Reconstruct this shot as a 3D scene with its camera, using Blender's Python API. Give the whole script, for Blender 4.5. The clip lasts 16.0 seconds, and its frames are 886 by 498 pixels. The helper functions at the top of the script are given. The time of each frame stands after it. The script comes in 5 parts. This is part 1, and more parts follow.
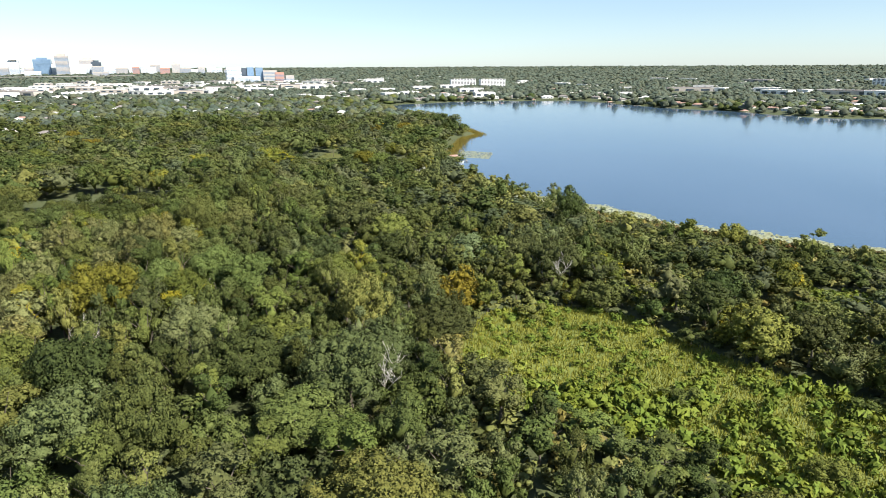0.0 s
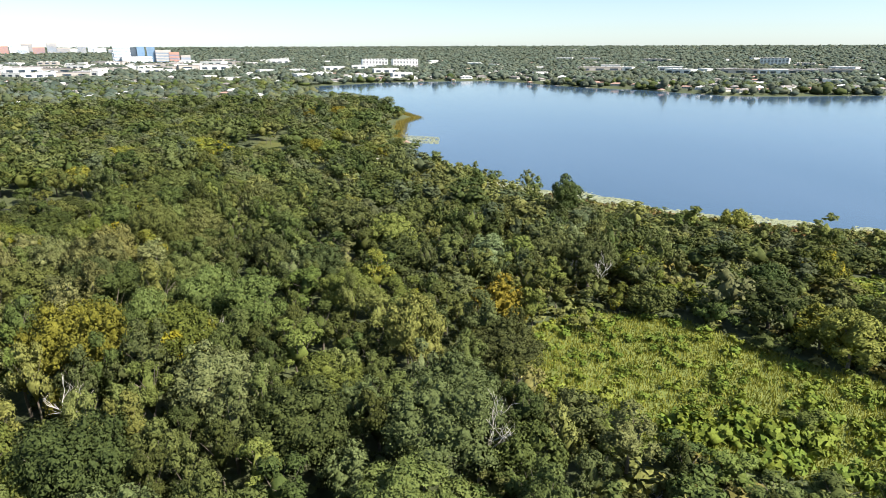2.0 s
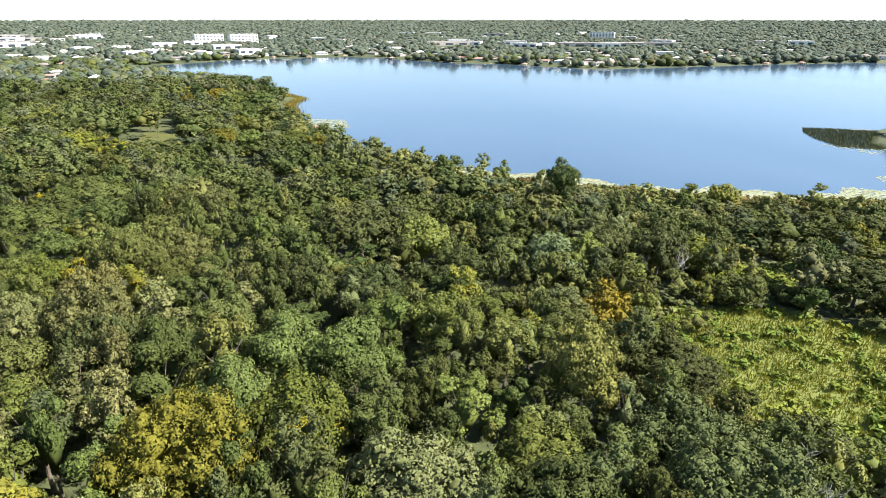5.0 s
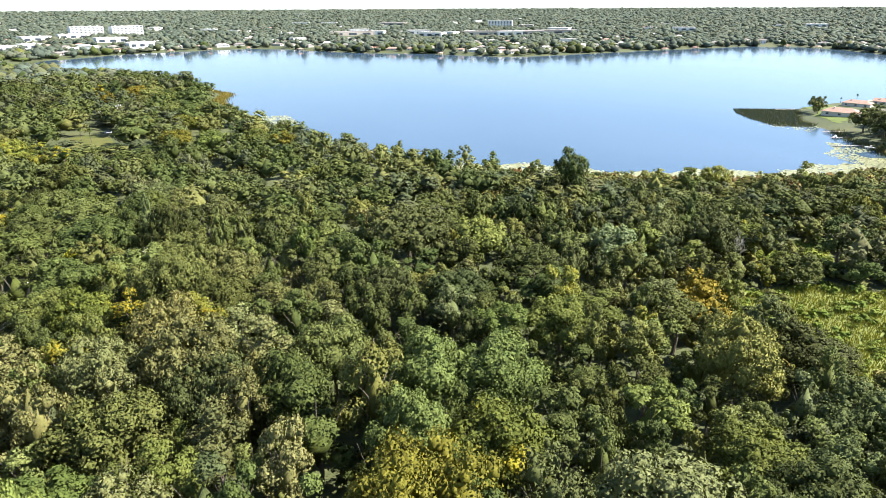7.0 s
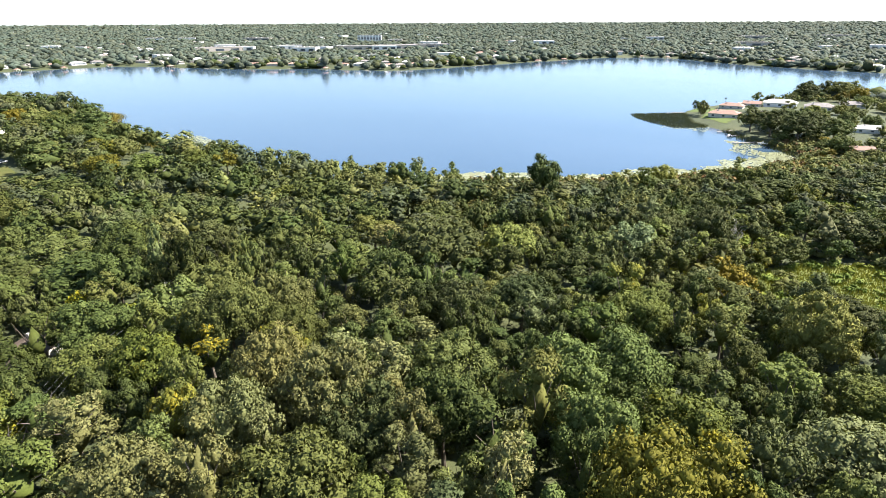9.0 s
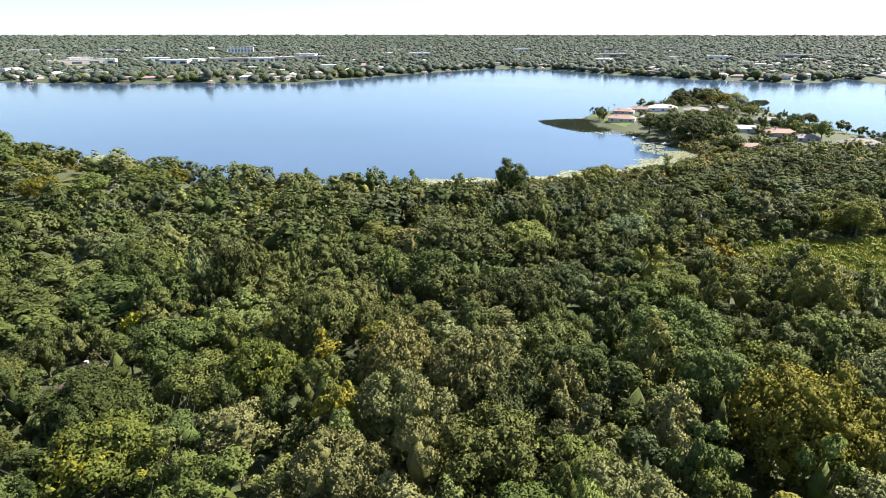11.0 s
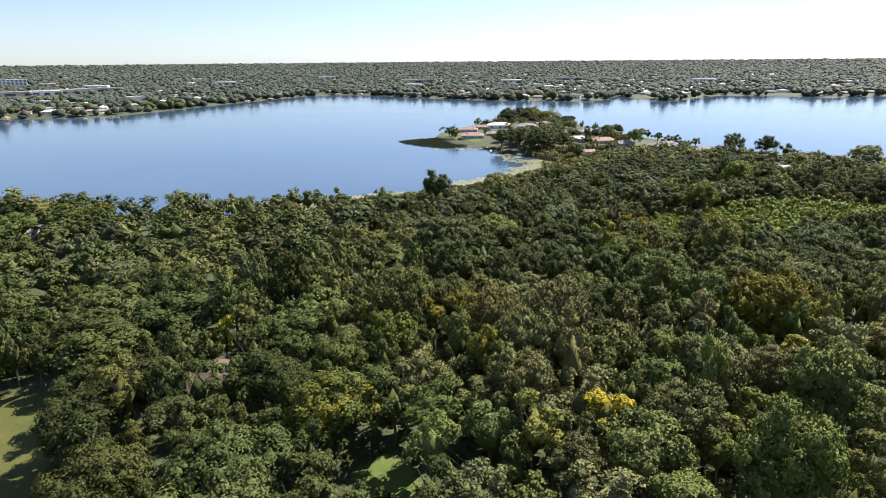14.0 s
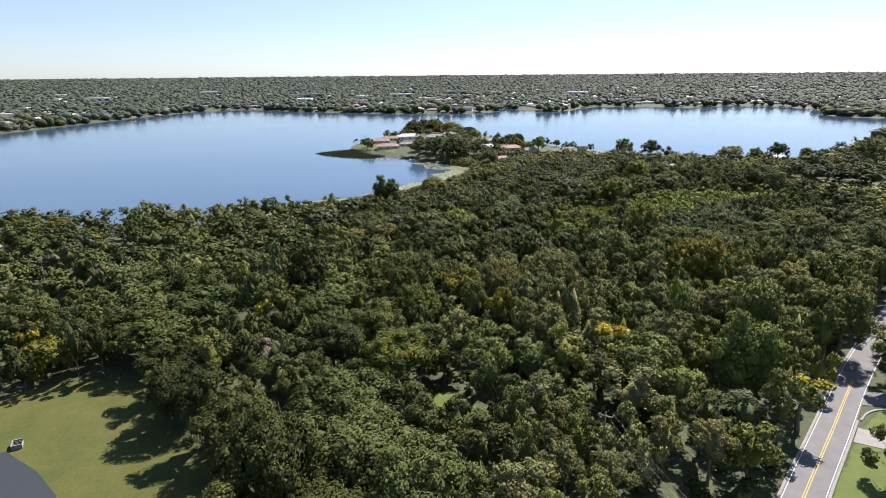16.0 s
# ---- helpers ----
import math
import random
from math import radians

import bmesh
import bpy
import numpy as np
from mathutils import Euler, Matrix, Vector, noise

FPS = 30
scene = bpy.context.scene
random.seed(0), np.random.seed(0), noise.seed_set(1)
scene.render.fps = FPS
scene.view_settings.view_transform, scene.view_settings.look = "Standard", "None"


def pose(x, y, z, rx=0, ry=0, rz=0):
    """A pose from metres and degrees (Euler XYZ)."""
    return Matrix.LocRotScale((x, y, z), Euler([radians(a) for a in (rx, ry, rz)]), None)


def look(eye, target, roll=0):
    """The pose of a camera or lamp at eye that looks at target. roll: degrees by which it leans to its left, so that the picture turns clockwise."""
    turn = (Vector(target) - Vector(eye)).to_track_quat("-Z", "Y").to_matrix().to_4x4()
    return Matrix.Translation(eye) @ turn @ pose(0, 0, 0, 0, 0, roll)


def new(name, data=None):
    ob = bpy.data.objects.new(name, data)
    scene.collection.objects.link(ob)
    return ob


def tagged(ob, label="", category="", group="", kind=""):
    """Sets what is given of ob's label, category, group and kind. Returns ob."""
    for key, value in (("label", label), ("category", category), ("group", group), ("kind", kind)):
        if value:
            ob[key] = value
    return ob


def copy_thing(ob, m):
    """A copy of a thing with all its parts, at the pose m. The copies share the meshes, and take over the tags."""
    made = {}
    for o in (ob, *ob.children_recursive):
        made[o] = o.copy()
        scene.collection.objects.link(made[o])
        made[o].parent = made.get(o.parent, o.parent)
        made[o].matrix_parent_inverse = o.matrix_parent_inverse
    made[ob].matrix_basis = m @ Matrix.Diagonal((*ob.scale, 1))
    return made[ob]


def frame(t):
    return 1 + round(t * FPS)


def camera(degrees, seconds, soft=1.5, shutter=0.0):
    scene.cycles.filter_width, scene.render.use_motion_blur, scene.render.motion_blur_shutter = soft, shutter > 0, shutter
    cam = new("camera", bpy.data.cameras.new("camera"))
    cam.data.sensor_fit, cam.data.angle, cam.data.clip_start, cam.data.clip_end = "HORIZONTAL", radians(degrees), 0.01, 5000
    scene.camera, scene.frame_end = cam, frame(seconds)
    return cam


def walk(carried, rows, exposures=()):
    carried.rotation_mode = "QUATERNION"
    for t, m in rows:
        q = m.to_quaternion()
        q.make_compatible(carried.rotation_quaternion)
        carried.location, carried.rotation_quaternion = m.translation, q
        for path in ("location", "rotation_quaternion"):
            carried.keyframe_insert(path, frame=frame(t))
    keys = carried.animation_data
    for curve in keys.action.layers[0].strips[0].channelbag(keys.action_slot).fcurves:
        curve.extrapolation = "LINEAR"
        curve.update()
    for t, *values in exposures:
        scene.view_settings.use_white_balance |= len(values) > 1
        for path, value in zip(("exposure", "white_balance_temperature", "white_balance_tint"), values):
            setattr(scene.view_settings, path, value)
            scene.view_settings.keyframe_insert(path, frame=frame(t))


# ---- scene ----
import collections

cam = camera(71.9, 16.0, soft=0.75)
PATH = [
    (0, (-0.716, 0.03, 69.228), (-0.72, 1.945, 68.652), -0.3),
    (0.5, (-8.197, 6.352, 69.26), (-8.134, 8.262, 68.668), -0.3),
    (1, (-15.783, 12.913, 69.055), (-15.652, 14.814, 68.45), -0.3),
    (1.5, (-23.459, 19.581, 68.891), (-23.252, 21.472, 68.272), -0.3),
    (2, (-31.071, 26.24, 69.061), (-30.783, 28.115, 68.426), -0.2),
    (2.5, (-38.716, 32.939, 69.147), (-38.352, 34.795, 68.498), -0.2),
    (3, (-46.31, 39.512, 69.21), (-45.858, 41.344, 68.547), -0.2),
    (3.5, (-53.729, 45.975, 69.203), (-53.198, 47.781, 68.527), -0.3),
    (3.7, (-56.767, 48.442, 69.135), (-56.206, 50.238, 68.457), -0.3),
    (5.8, (-90.475, 76.512, 68.996), (-89.611, 78.157, 68.256), -0.1),
    (6, (-93.531, 79.124, 69.083), (-92.646, 80.754, 68.334), -0.2),
    (6.5, (-101.17, 85.661, 69.02), (-100.216, 87.253, 68.274), -0.2),
    (7, (-108.822, 92.049, 68.962), (-107.787, 93.594, 68.226), -0.3),
    (7.5, (-116.547, 98.655, 68.725), (-115.423, 100.142, 68.0), -0.2),
    (8, (-124.381, 105.037, 68.662), (-123.174, 106.462, 67.946), -0.3),
    (8.5, (-132.005, 111.504, 68.517), (-130.717, 112.862, 67.811), -0.4),
    (9, (-139.703, 117.99, 68.451), (-138.345, 119.283, 67.753), -0.3),
    (9.5, (-147.475, 124.46, 68.333), (-146.049, 125.682, 67.646), -0.3),
    (10, (-155.094, 130.763, 68.474), (-153.602, 131.91, 67.798), -0.5),
    (10.2, (-158.115, 133.394, 68.622), (-156.599, 134.508, 67.944), -0.3),
    (12.3, (-194.15, 157.695, 70.008), (-192.409, 158.457, 69.384), -0.5),
    (12.5, (-197.336, 160.236, 70.13), (-195.579, 160.961, 69.509), -0.5),
    (13, (-205.487, 166.967, 70.133), (-203.689, 167.593, 69.523), -0.5),
    (13.5, (-213.646, 173.706, 69.935), (-211.813, 174.236, 69.336), -0.4),
    (14, (-222.072, 180.42, 70.11), (-220.21, 180.85, 69.519), -0.5),
    (14.5, (-230.365, 187.027, 70.305), (-228.48, 187.361, 69.725), -0.5),
    (15, (-238.542, 193.611, 70.274), (-236.641, 193.857, 69.705), -0.5),
    (15.5, (-246.24, 199.751, 70.442), (-244.327, 199.916, 69.881), -0.5),
    (16, (-254.027, 206.326, 70.499), (-252.105, 206.396, 69.947), -0.5),
]
walk(cam, [(t, look(eye, target, roll)) for t, eye, target, roll in PATH],
     exposures=[(0, 1.1, 6500, 10), (3.5, 1.34, 6500, 11), (7.0, 1.7, 6480, 12), (9.5, 1.58, 6460, 13), (12.5, 1.24, 6400, 17), (16.0, 0.9, 6350, 19)])

# ---- light ----
SUN_AZ, SUN_EL = 122.0, 46.0      # clockwise from +y, above the horizon
world = bpy.data.worlds.new("sky")
scene.world = world
world.use_nodes = True
wn = world.node_tree
wn.nodes.clear()
sky = wn.nodes.new("ShaderNodeTexSky")
sky.sky_type = "NISHITA"
sky.sun_disc = False
sky.sun_elevation, sky.sun_rotation = radians(SUN_EL), radians(SUN_AZ)
sky.altitude, sky.air_density, sky.dust_density, sky.ozone_density = 20, 1.0, 0.2, 1.0
back = wn.nodes.new("ShaderNodeBackground")
back.inputs["Strength"].default_value = 0.068
wout = wn.nodes.new("ShaderNodeOutputWorld")
hue = wn.nodes.new("ShaderNodeHueSaturation")
hue.inputs["Saturation"].default_value = 0.7
cool = wn.nodes.new("ShaderNodeMix")
cool.data_type, cool.blend_type = "RGBA", "MULTIPLY"
cool.inputs[0].default_value = 1.0
cool.inputs[7].default_value = (0.785, 0.945, 1.13, 1)
wn.links.new(sky.outputs["Color"], hue.inputs["Color"])
wn.links.new(hue.outputs["Color"], cool.inputs[6])
wn.links.new(cool.outputs[2], back.inputs["Color"])
wn.links.new(back.outputs["Background"], wout.inputs["Surface"])

sun_data = bpy.data.lights.new("sun", "SUN")
sun_data.energy, sun_data.angle, sun_data.color = 5.0, radians(0.53), (1.0, 0.95, 0.86)
sun = new("sun", sun_data)
to_sun = Vector((math.sin(radians(SUN_AZ)) * math.cos(radians(SUN_EL)), math.cos(radians(SUN_AZ)) * math.cos(radians(SUN_EL)), math.sin(radians(SUN_EL))))
sun.matrix_world = look(to_sun * 300, (0, 0, 0))
scene.view_settings.exposure = 0.0


# ---- materials ----
def material(name):
    m = bpy.data.materials.new(name)
    m.use_nodes = True
    nt = m.node_tree
    nt.nodes.clear()
    out = nt.nodes.new("ShaderNodeOutputMaterial")
    return m, nt, out


def node(nt, kind, **values):
    n = nt.nodes.new(kind)
    for key, value in values.items():
        key = key.replace("_", " ")
        n.inputs[key].default_value = value
    return n


def ramp(nt, fac, stops):
    r = nt.nodes.new("ShaderNodeValToRGB")
    el = r.color_ramp.elements
    while len(el) < len(stops):
        el.new(0.5)
    for e, (p, c) in zip(el, stops):
        e.position, e.color = p, (*c, 1)
    nt.links.new(fac, r.inputs["Fac"])
    return r.outputs["Color"]


def mix(nt, fac, a, b, how="MIX"):
    m = nt.nodes.new("ShaderNodeMix")
    m.data_type, m.blend_type = "RGBA", how
    for socket, v in ((m.inputs[0], fac), (m.inputs[6], a), (m.inputs[7], b)):
        if isinstance(v, (int, float)):
            socket.default_value = v
        elif isinstance(v, tuple):
            socket.default_value = (*v, 1)
        else:
            nt.links.new(v, socket)
    return m.outputs[2]


def noise_of(nt, scale, detail=3.0, rough=0.6, world_space=True, stretch=None):
    n = node(nt, "ShaderNodeTexNoise", Scale=scale, Detail=detail, Roughness=rough)
    if world_space:
        g = nt.nodes.new("ShaderNodeNewGeometry")
        src = g.outputs["Position"]
    else:
        g = nt.nodes.new("ShaderNodeTexCoord")
        src = g.outputs["Object"]
    if stretch:
        mp = nt.nodes.new("ShaderNodeMapping")
        mp.inputs["Scale"].default_value = stretch
        nt.links.new(src, mp.inputs["Vector"])
        src = mp.outputs["Vector"]
    nt.links.new(src, n.inputs["Vector"])
    return n.outputs["Fac"]


def foliage(name, dark, mid, light, rough=0.75, through_light=0.11, attribute=False, accent=None, amount=0.0):
    """Leaves: colour by tree, by clump and by leaf, a little light passing through."""
    m, nt, out = material(name)
    if attribute:
        a = nt.nodes.new("ShaderNodeAttribute")
        a.attribute_name = "tint"
        tree = a.outputs["Fac"]
    else:
        tree = nt.nodes.new("ShaderNodeObjectInfo").outputs["Random"]
    leaf = nt.nodes.new("ShaderNodeNewGeometry").outputs["Random Per Island"]
    clump = noise_of(nt, 0.45, 2.0)
    s = nt.nodes.new("ShaderNodeMath")
    s.operation = "MULTIPLY_ADD"
    nt.links.new(leaf, s.inputs[0])
    s.inputs[1].default_value = 0.22
    nt.links.new(clump, s.inputs[2])
    s2 = nt.nodes.new("ShaderNodeMath")
    s2.operation = "MULTIPLY_ADD"
    nt.links.new(tree, s2.inputs[0])
    s2.inputs[1].default_value = 0.85
    nt.links.new(s.outputs[0], s2.inputs[2])
    sc = nt.nodes.new("ShaderNodeMath")
    sc.operation = "MULTIPLY"
    nt.links.new(s2.outputs[0], sc.inputs[0])
    sc.inputs[1].default_value = 0.47
    col = ramp(nt, sc.outputs[0], [(0.18, dark), (0.55, mid), (0.92, light)])
    if accent:
        spots = noise_of(nt, 0.28, 2.0)
        r = ramp(nt, spots, [(0.62 - amount, (0, 0, 0)), (0.70 - amount, (1, 1, 1))])
        col = mix(nt, r, col, accent)
    # every tree leans a little to brown-yellow or to blue-green
    shift = nt.nodes.new("ShaderNodeMath")
    shift.operation = "MULTIPLY"
    nt.links.new(tree, shift.inputs[0])
    shift.inputs[1].default_value = 7.3
    part_of = nt.nodes.new("ShaderNodeMath")
    part_of.operation = "FRACT"
    nt.links.new(shift.outputs[0], part_of.inputs[0])
    col = mix(nt, 1.0, col, ramp(nt, part_of.outputs[0], [(0.0, (1.1, 1.0, 0.85)), (0.5, (1.0, 1.0, 1.0)), (1.0, (0.9, 1.0, 1.0))]), "MULTIPLY")
    fine = noise_of(nt, 2.4, 3.0, 0.7)
    col = mix(nt, 0.3, col, ramp(nt, fine, [(0.34, (0.3, 0.31, 0.28)), (0.66, (1.5, 1.45, 1.4))]), "MULTIPLY")
    b = node(nt, "ShaderNodeBsdfPrincipled", Roughness=rough)
    b.inputs["Specular IOR Level"].default_value = 0.12
    nt.links.new(col, b.inputs["Base Color"])
    relief = node(nt, "ShaderNodeBump", Strength=0.3, Distance=0.2)
    nt.links.new(fine, relief.inputs["Height"])
    nt.links.new(relief.outputs[0], b.inputs["Normal"])
    t = nt.nodes.new("ShaderNodeBsdfTranslucent")
    nt.links.new(mix(nt, 1.0, col, (1.0, 1.0, 0.45), "MULTIPLY"), t.inputs["Color"])
    mx = nt.nodes.new("ShaderNodeMixShader")
    mx.inputs[0].default_value = through_light
    nt.links.new(b.outputs[0], mx.inputs[1])
    nt.links.new(t.outputs[0], mx.inputs[2])
    nt.links.new(mx.outputs[0], out.inputs["Surface"])
    return m


def surface(name, dark, light, scale=1.0, rough=0.8, bump=0.3, fine=None, metal=0.0, spec=0.4, world_space=True, random_tint=0.0, stretch=None):
    """A plain weathered surface: two scales of mottling and a fine relief."""
    m, nt, out = material(name)
    n1 = noise_of(nt, scale, 4.0, 0.65, world_space, stretch)
    n2 = noise_of(nt, fine or scale * 9, 3.0, 0.6, world_space, stretch)
    col = mix(nt, 0.35, ramp(nt, n1, [(0.3, dark), (0.7, light)]), ramp(nt, n2, [(0.3, dark), (0.7, light)]))
    if random_tint:
        o = nt.nodes.new("ShaderNodeObjectInfo")
        col = mix(nt, random_tint, col, ramp(nt, o.outputs["Random"], [(0.0, (0.25, 0.25, 0.25)), (1.0, (1, 1, 1))]), "MULTIPLY")
    b = node(nt, "ShaderNodeBsdfPrincipled", Roughness=rough, Metallic=metal)
    b.inputs["Specular IOR Level"].default_value = spec
    nt.links.new(col, b.inputs["Base Color"])
    if bump:
        bp = node(nt, "ShaderNodeBump", Strength=bump, Distance=0.1)
        nt.links.new(n2, bp.inputs["Height"])
        nt.links.new(bp.outputs[0], b.inputs["Normal"])
    nt.links.new(b.outputs[0], out.inputs["Surface"])
    return m


def water_material(name, deep, shallow, wave=0.06, rough=0.08):
    m, nt, out = material(name)
    big = noise_of(nt, 0.006, 3.0, 0.6, True, (1.0, 0.45, 1.0))
    col = ramp(nt, big, [(0.35, deep), (0.65, shallow)])
    b = node(nt, "ShaderNodeBsdfPrincipled", IOR=1.33)
    nt.links.new(col, b.inputs["Base Color"])
    nt.links.new(ramp(nt, big, [(0.35, (rough,) * 3), (0.65, (rough * 2.0,) * 3)]), b.inputs["Roughness"])
    ripple = noise_of(nt, 0.9, 4.0, 0.65, True, (1.0, 0.6, 1.0))
    bp = node(nt, "ShaderNodeBump", Strength=wave, Distance=0.6)
    nt.links.new(ripple, bp.inputs["Height"])
    nt.links.new(bp.outputs[0], b.inputs["Normal"])
    nt.links.new(b.outputs[0], out.inputs["Surface"])
    return m


def ground_material():
    """Soil, grass and leaf litter, in patches."""
    m, nt, out = material("ground_cover")
    n1 = noise_of(nt, 0.02, 4.0)
    n2 = noise_of(nt, 0.8, 4.0)
    a = ramp(nt, n1, [(0.35, (0.025, 0.036, 0.01)), (0.5, (0.05, 0.068, 0.018)), (0.68, (0.085, 0.092, 0.03))])
    c = ramp(nt, n2, [(0.3, (0.03, 0.035, 0.015)), (0.7, (0.1, 0.11, 0.04))])
    b = node(nt, "ShaderNodeBsdfPrincipled", Roughness=0.9)
    nt.links.new(mix(nt, 0.45, a, c), b.inputs["Base Color"])
    bp = node(nt, "ShaderNodeBump", Strength=0.6, Distance=0.4)
    nt.links.new(n2, bp.inputs["Height"])
    nt.links.new(bp.outputs[0], b.inputs["Normal"])
    nt.links.new(b.outputs[0], out.inputs["Surface"])
    return m


M_OAK = foliage("oak_leaves", (0.026, 0.036, 0.01), (0.088, 0.104, 0.029), (0.185, 0.192, 0.058))
M_GREY = foliage("grey_oak_leaves", (0.036, 0.045, 0.014), (0.1, 0.116, 0.04), (0.185, 0.2, 0.08))
M_LAUREL = foliage("laurel_leaves", (0.026, 0.041, 0.012), (0.09, 0.115, 0.03), (0.185, 0.205, 0.06))
M_BRIGHT = foliage("bright_leaves", (0.045, 0.062, 0.014), (0.13, 0.156, 0.036), (0.235, 0.25, 0.062))
M_OLIVE = foliage("olive_leaves", (0.055, 0.065, 0.018), (0.141, 0.159, 0.045), (0.260, 0.274, 0.092))
M_GOLD = foliage("golden_leaves", (0.052, 0.066, 0.013), (0.146, 0.158, 0.028), (0.260, 0.255, 0.047), accent=(0.26, 0.225, 0.02), amount=0.04)
M_YELLOW = foliage("yellow_blossom", (0.15, 0.14, 0.018), (0.36, 0.31, 0.02), (0.55, 0.48, 0.03))
M_BRONZE = foliage("bronze_leaves", (0.06, 0.056, 0.01), (0.165, 0.142, 0.02), (0.275, 0.225, 0.03))
M_SILVER = foliage("silver_leaves", (0.04, 0.055, 0.02), (0.115, 0.138, 0.055), (0.21, 0.235, 0.11))
M_PALE = foliage("pale_leaves", (0.068, 0.074, 0.026), (0.165, 0.168, 0.062), (0.27, 0.262, 0.108))
# aerial haze put into the leaf colour of the far trees: paler, greyer
M_DISTANT_HAZED = foliage("distant_hazed_leaves", (0.044, 0.058, 0.044), (0.094, 0.114, 0.084), (0.145, 0.167, 0.127), attribute=True)
M_FAR = foliage("mixed_leaves", (0.022, 0.034, 0.009), (0.077, 0.096, 0.026), (0.167, 0.181, 0.057), attribute=True)
M_FAR_OLIVE = foliage("olive_mixed_leaves", (0.042, 0.05, 0.015), (0.122, 0.136, 0.044), (0.205, 0.217, 0.082), attribute=True)
M_FAR_GREY = foliage("grey_mixed_leaves", (0.034, 0.044, 0.019), (0.091, 0.105, 0.050), (0.176, 0.182, 0.095), attribute=True)
M_SHORE = foliage("shore_leaves", (0.05, 0.06, 0.016), (0.155, 0.168, 0.05), (0.265, 0.27, 0.092), attribute=True)
M_BRUSH_RED = foliage("reddish_brush_leaves", (0.06, 0.045, 0.02), (0.16, 0.105, 0.045), (0.27, 0.185, 0.085), attribute=True)
M_BRUSH_TAN = foliage("tan_brush_leaves", (0.07, 0.07, 0.02), (0.18, 0.165, 0.05), (0.3, 0.265, 0.1), attribute=True)
M_BARK = surface("bark", (0.07, 0.055, 0.04), (0.2, 0.17, 0.13), 1.5, 0.9, 0.6, world_space=False)
M_DEAD = surface("bleached_wood", (0.38, 0.34, 0.3), (0.62, 0.58, 0.52), 1.2, 0.8, 0.4, world_space=False)
M_GROUND = ground_material()
M_LAWN = surface("mown_grass", (0.045, 0.066, 0.008), (0.115, 0.108, 0.024), 0.09, 0.9, 0.6, 1.6)
M_VERGE = surface("verge_grass", (0.063, 0.103, 0.014), (0.127, 0.155, 0.030), 0.3, 0.9, 0.5, 4.0)
M_MEADOW = surface("meadow_grass", (0.09, 0.12, 0.02), (0.2, 0.215, 0.055), 0.15, 0.9, 0.6, 2.5)
M_ASPHALT = surface("asphalt", (0.13, 0.125, 0.12), (0.2, 0.195, 0.19), 0.25, 0.85, 0.15, 6.0)
M_CONCRETE = surface("concrete", (0.203, 0.191, 0.176), (0.328, 0.312, 0.285), 0.6, 0.85, 0.15, 7.0)
M_PAINT_Y = surface("yellow_road_paint", (0.55, 0.33, 0.03), (0.75, 0.46, 0.05), 2.0, 0.7, 0.0)
M_PAINT_W = surface("white_road_paint", (0.6, 0.6, 0.58), (0.8, 0.8, 0.78), 2.0, 0.7, 0.0)
M_WATER = water_material("lake_water", (0.05, 0.092, 0.142), (0.064, 0.108, 0.162), 0.05, 0.05)
M_POND = water_material("pond_water", (0.03, 0.035, 0.035), (0.05, 0.055, 0.055), 0.03, 0.12)
M_REED = foliage("reeds", (0.045, 0.054, 0.018), (0.1, 0.106, 0.036), (0.175, 0.165, 0.07))
M_PAD = foliage("lily_leaves", (0.2, 0.22, 0.12), (0.36, 0.38, 0.23), (0.55, 0.56, 0.4), 0.35)
M_WHITE = surface("white_render", (0.72, 0.71, 0.68), (0.86, 0.85, 0.82), 0.3, 0.7, 0.05)
M_WALL = surface("pale_stucco", (0.5, 0.47, 0.42), (0.72, 0.69, 0.63), 0.3, 0.85, 0.1, random_tint=0.35)
M_ROOF = surface("shingle_roof", (0.16, 0.14, 0.13), (0.4, 0.36, 0.33), 0.4, 0.85, 0.3, 4.0, random_tint=0.5)
M_TILE = surface("clay_tile_roof", (0.27, 0.15, 0.11), (0.42, 0.28, 0.22), 0.5, 0.85, 0.3, 5.0)
M_BROWN_ROOF = surface("brown_shingle_roof", (0.084, 0.059, 0.045), (0.154, 0.115, 0.087), 0.4, 0.9, 0.3, 4.0)
M_PALE_ROOF = surface("pale_roof", (0.42, 0.4, 0.37), (0.62, 0.59, 0.55), 0.4, 0.7, 0.1)
M_BRICK = surface("red_brick_cladding", (0.4, 0.19, 0.13), (0.55, 0.3, 0.22), 0.3, 0.85, 0.1)
M_STONE = surface("beige_cladding", (0.42, 0.37, 0.33), (0.6, 0.54, 0.48), 0.05, 0.8, 0.05, random_tint=0.3)
M_GLASS = surface("dark_window_glass", (0.03, 0.045, 0.06), (0.08, 0.1, 0.13), 0.05, 0.12, 0.0, spec=0.8)
M_BLUEGLASS = surface("blue_window_glass", (0.1, 0.17, 0.26), (0.2, 0.3, 0.42), 0.02, 0.15, 0.0, spec=0.8)
M_WOOD = surface("weathered_timber", (0.2, 0.17, 0.14), (0.4, 0.36, 0.31), 0.8, 0.85, 0.3)
M_CABLE = surface("aluminium_cable", (0.16, 0.16, 0.16), (0.28, 0.28, 0.28), 1.0, 0.45, 0.0, metal=0.6)
M_CARPAINT = surface("white_car_paint", (0.7, 0.7, 0.7), (0.82, 0.82, 0.82), 1.0, 0.3, 0.0)
M_RUBBER = surface("black_rubber", (0.02, 0.02, 0.02), (0.04, 0.04, 0.04), 3.0, 0.8, 0.1)


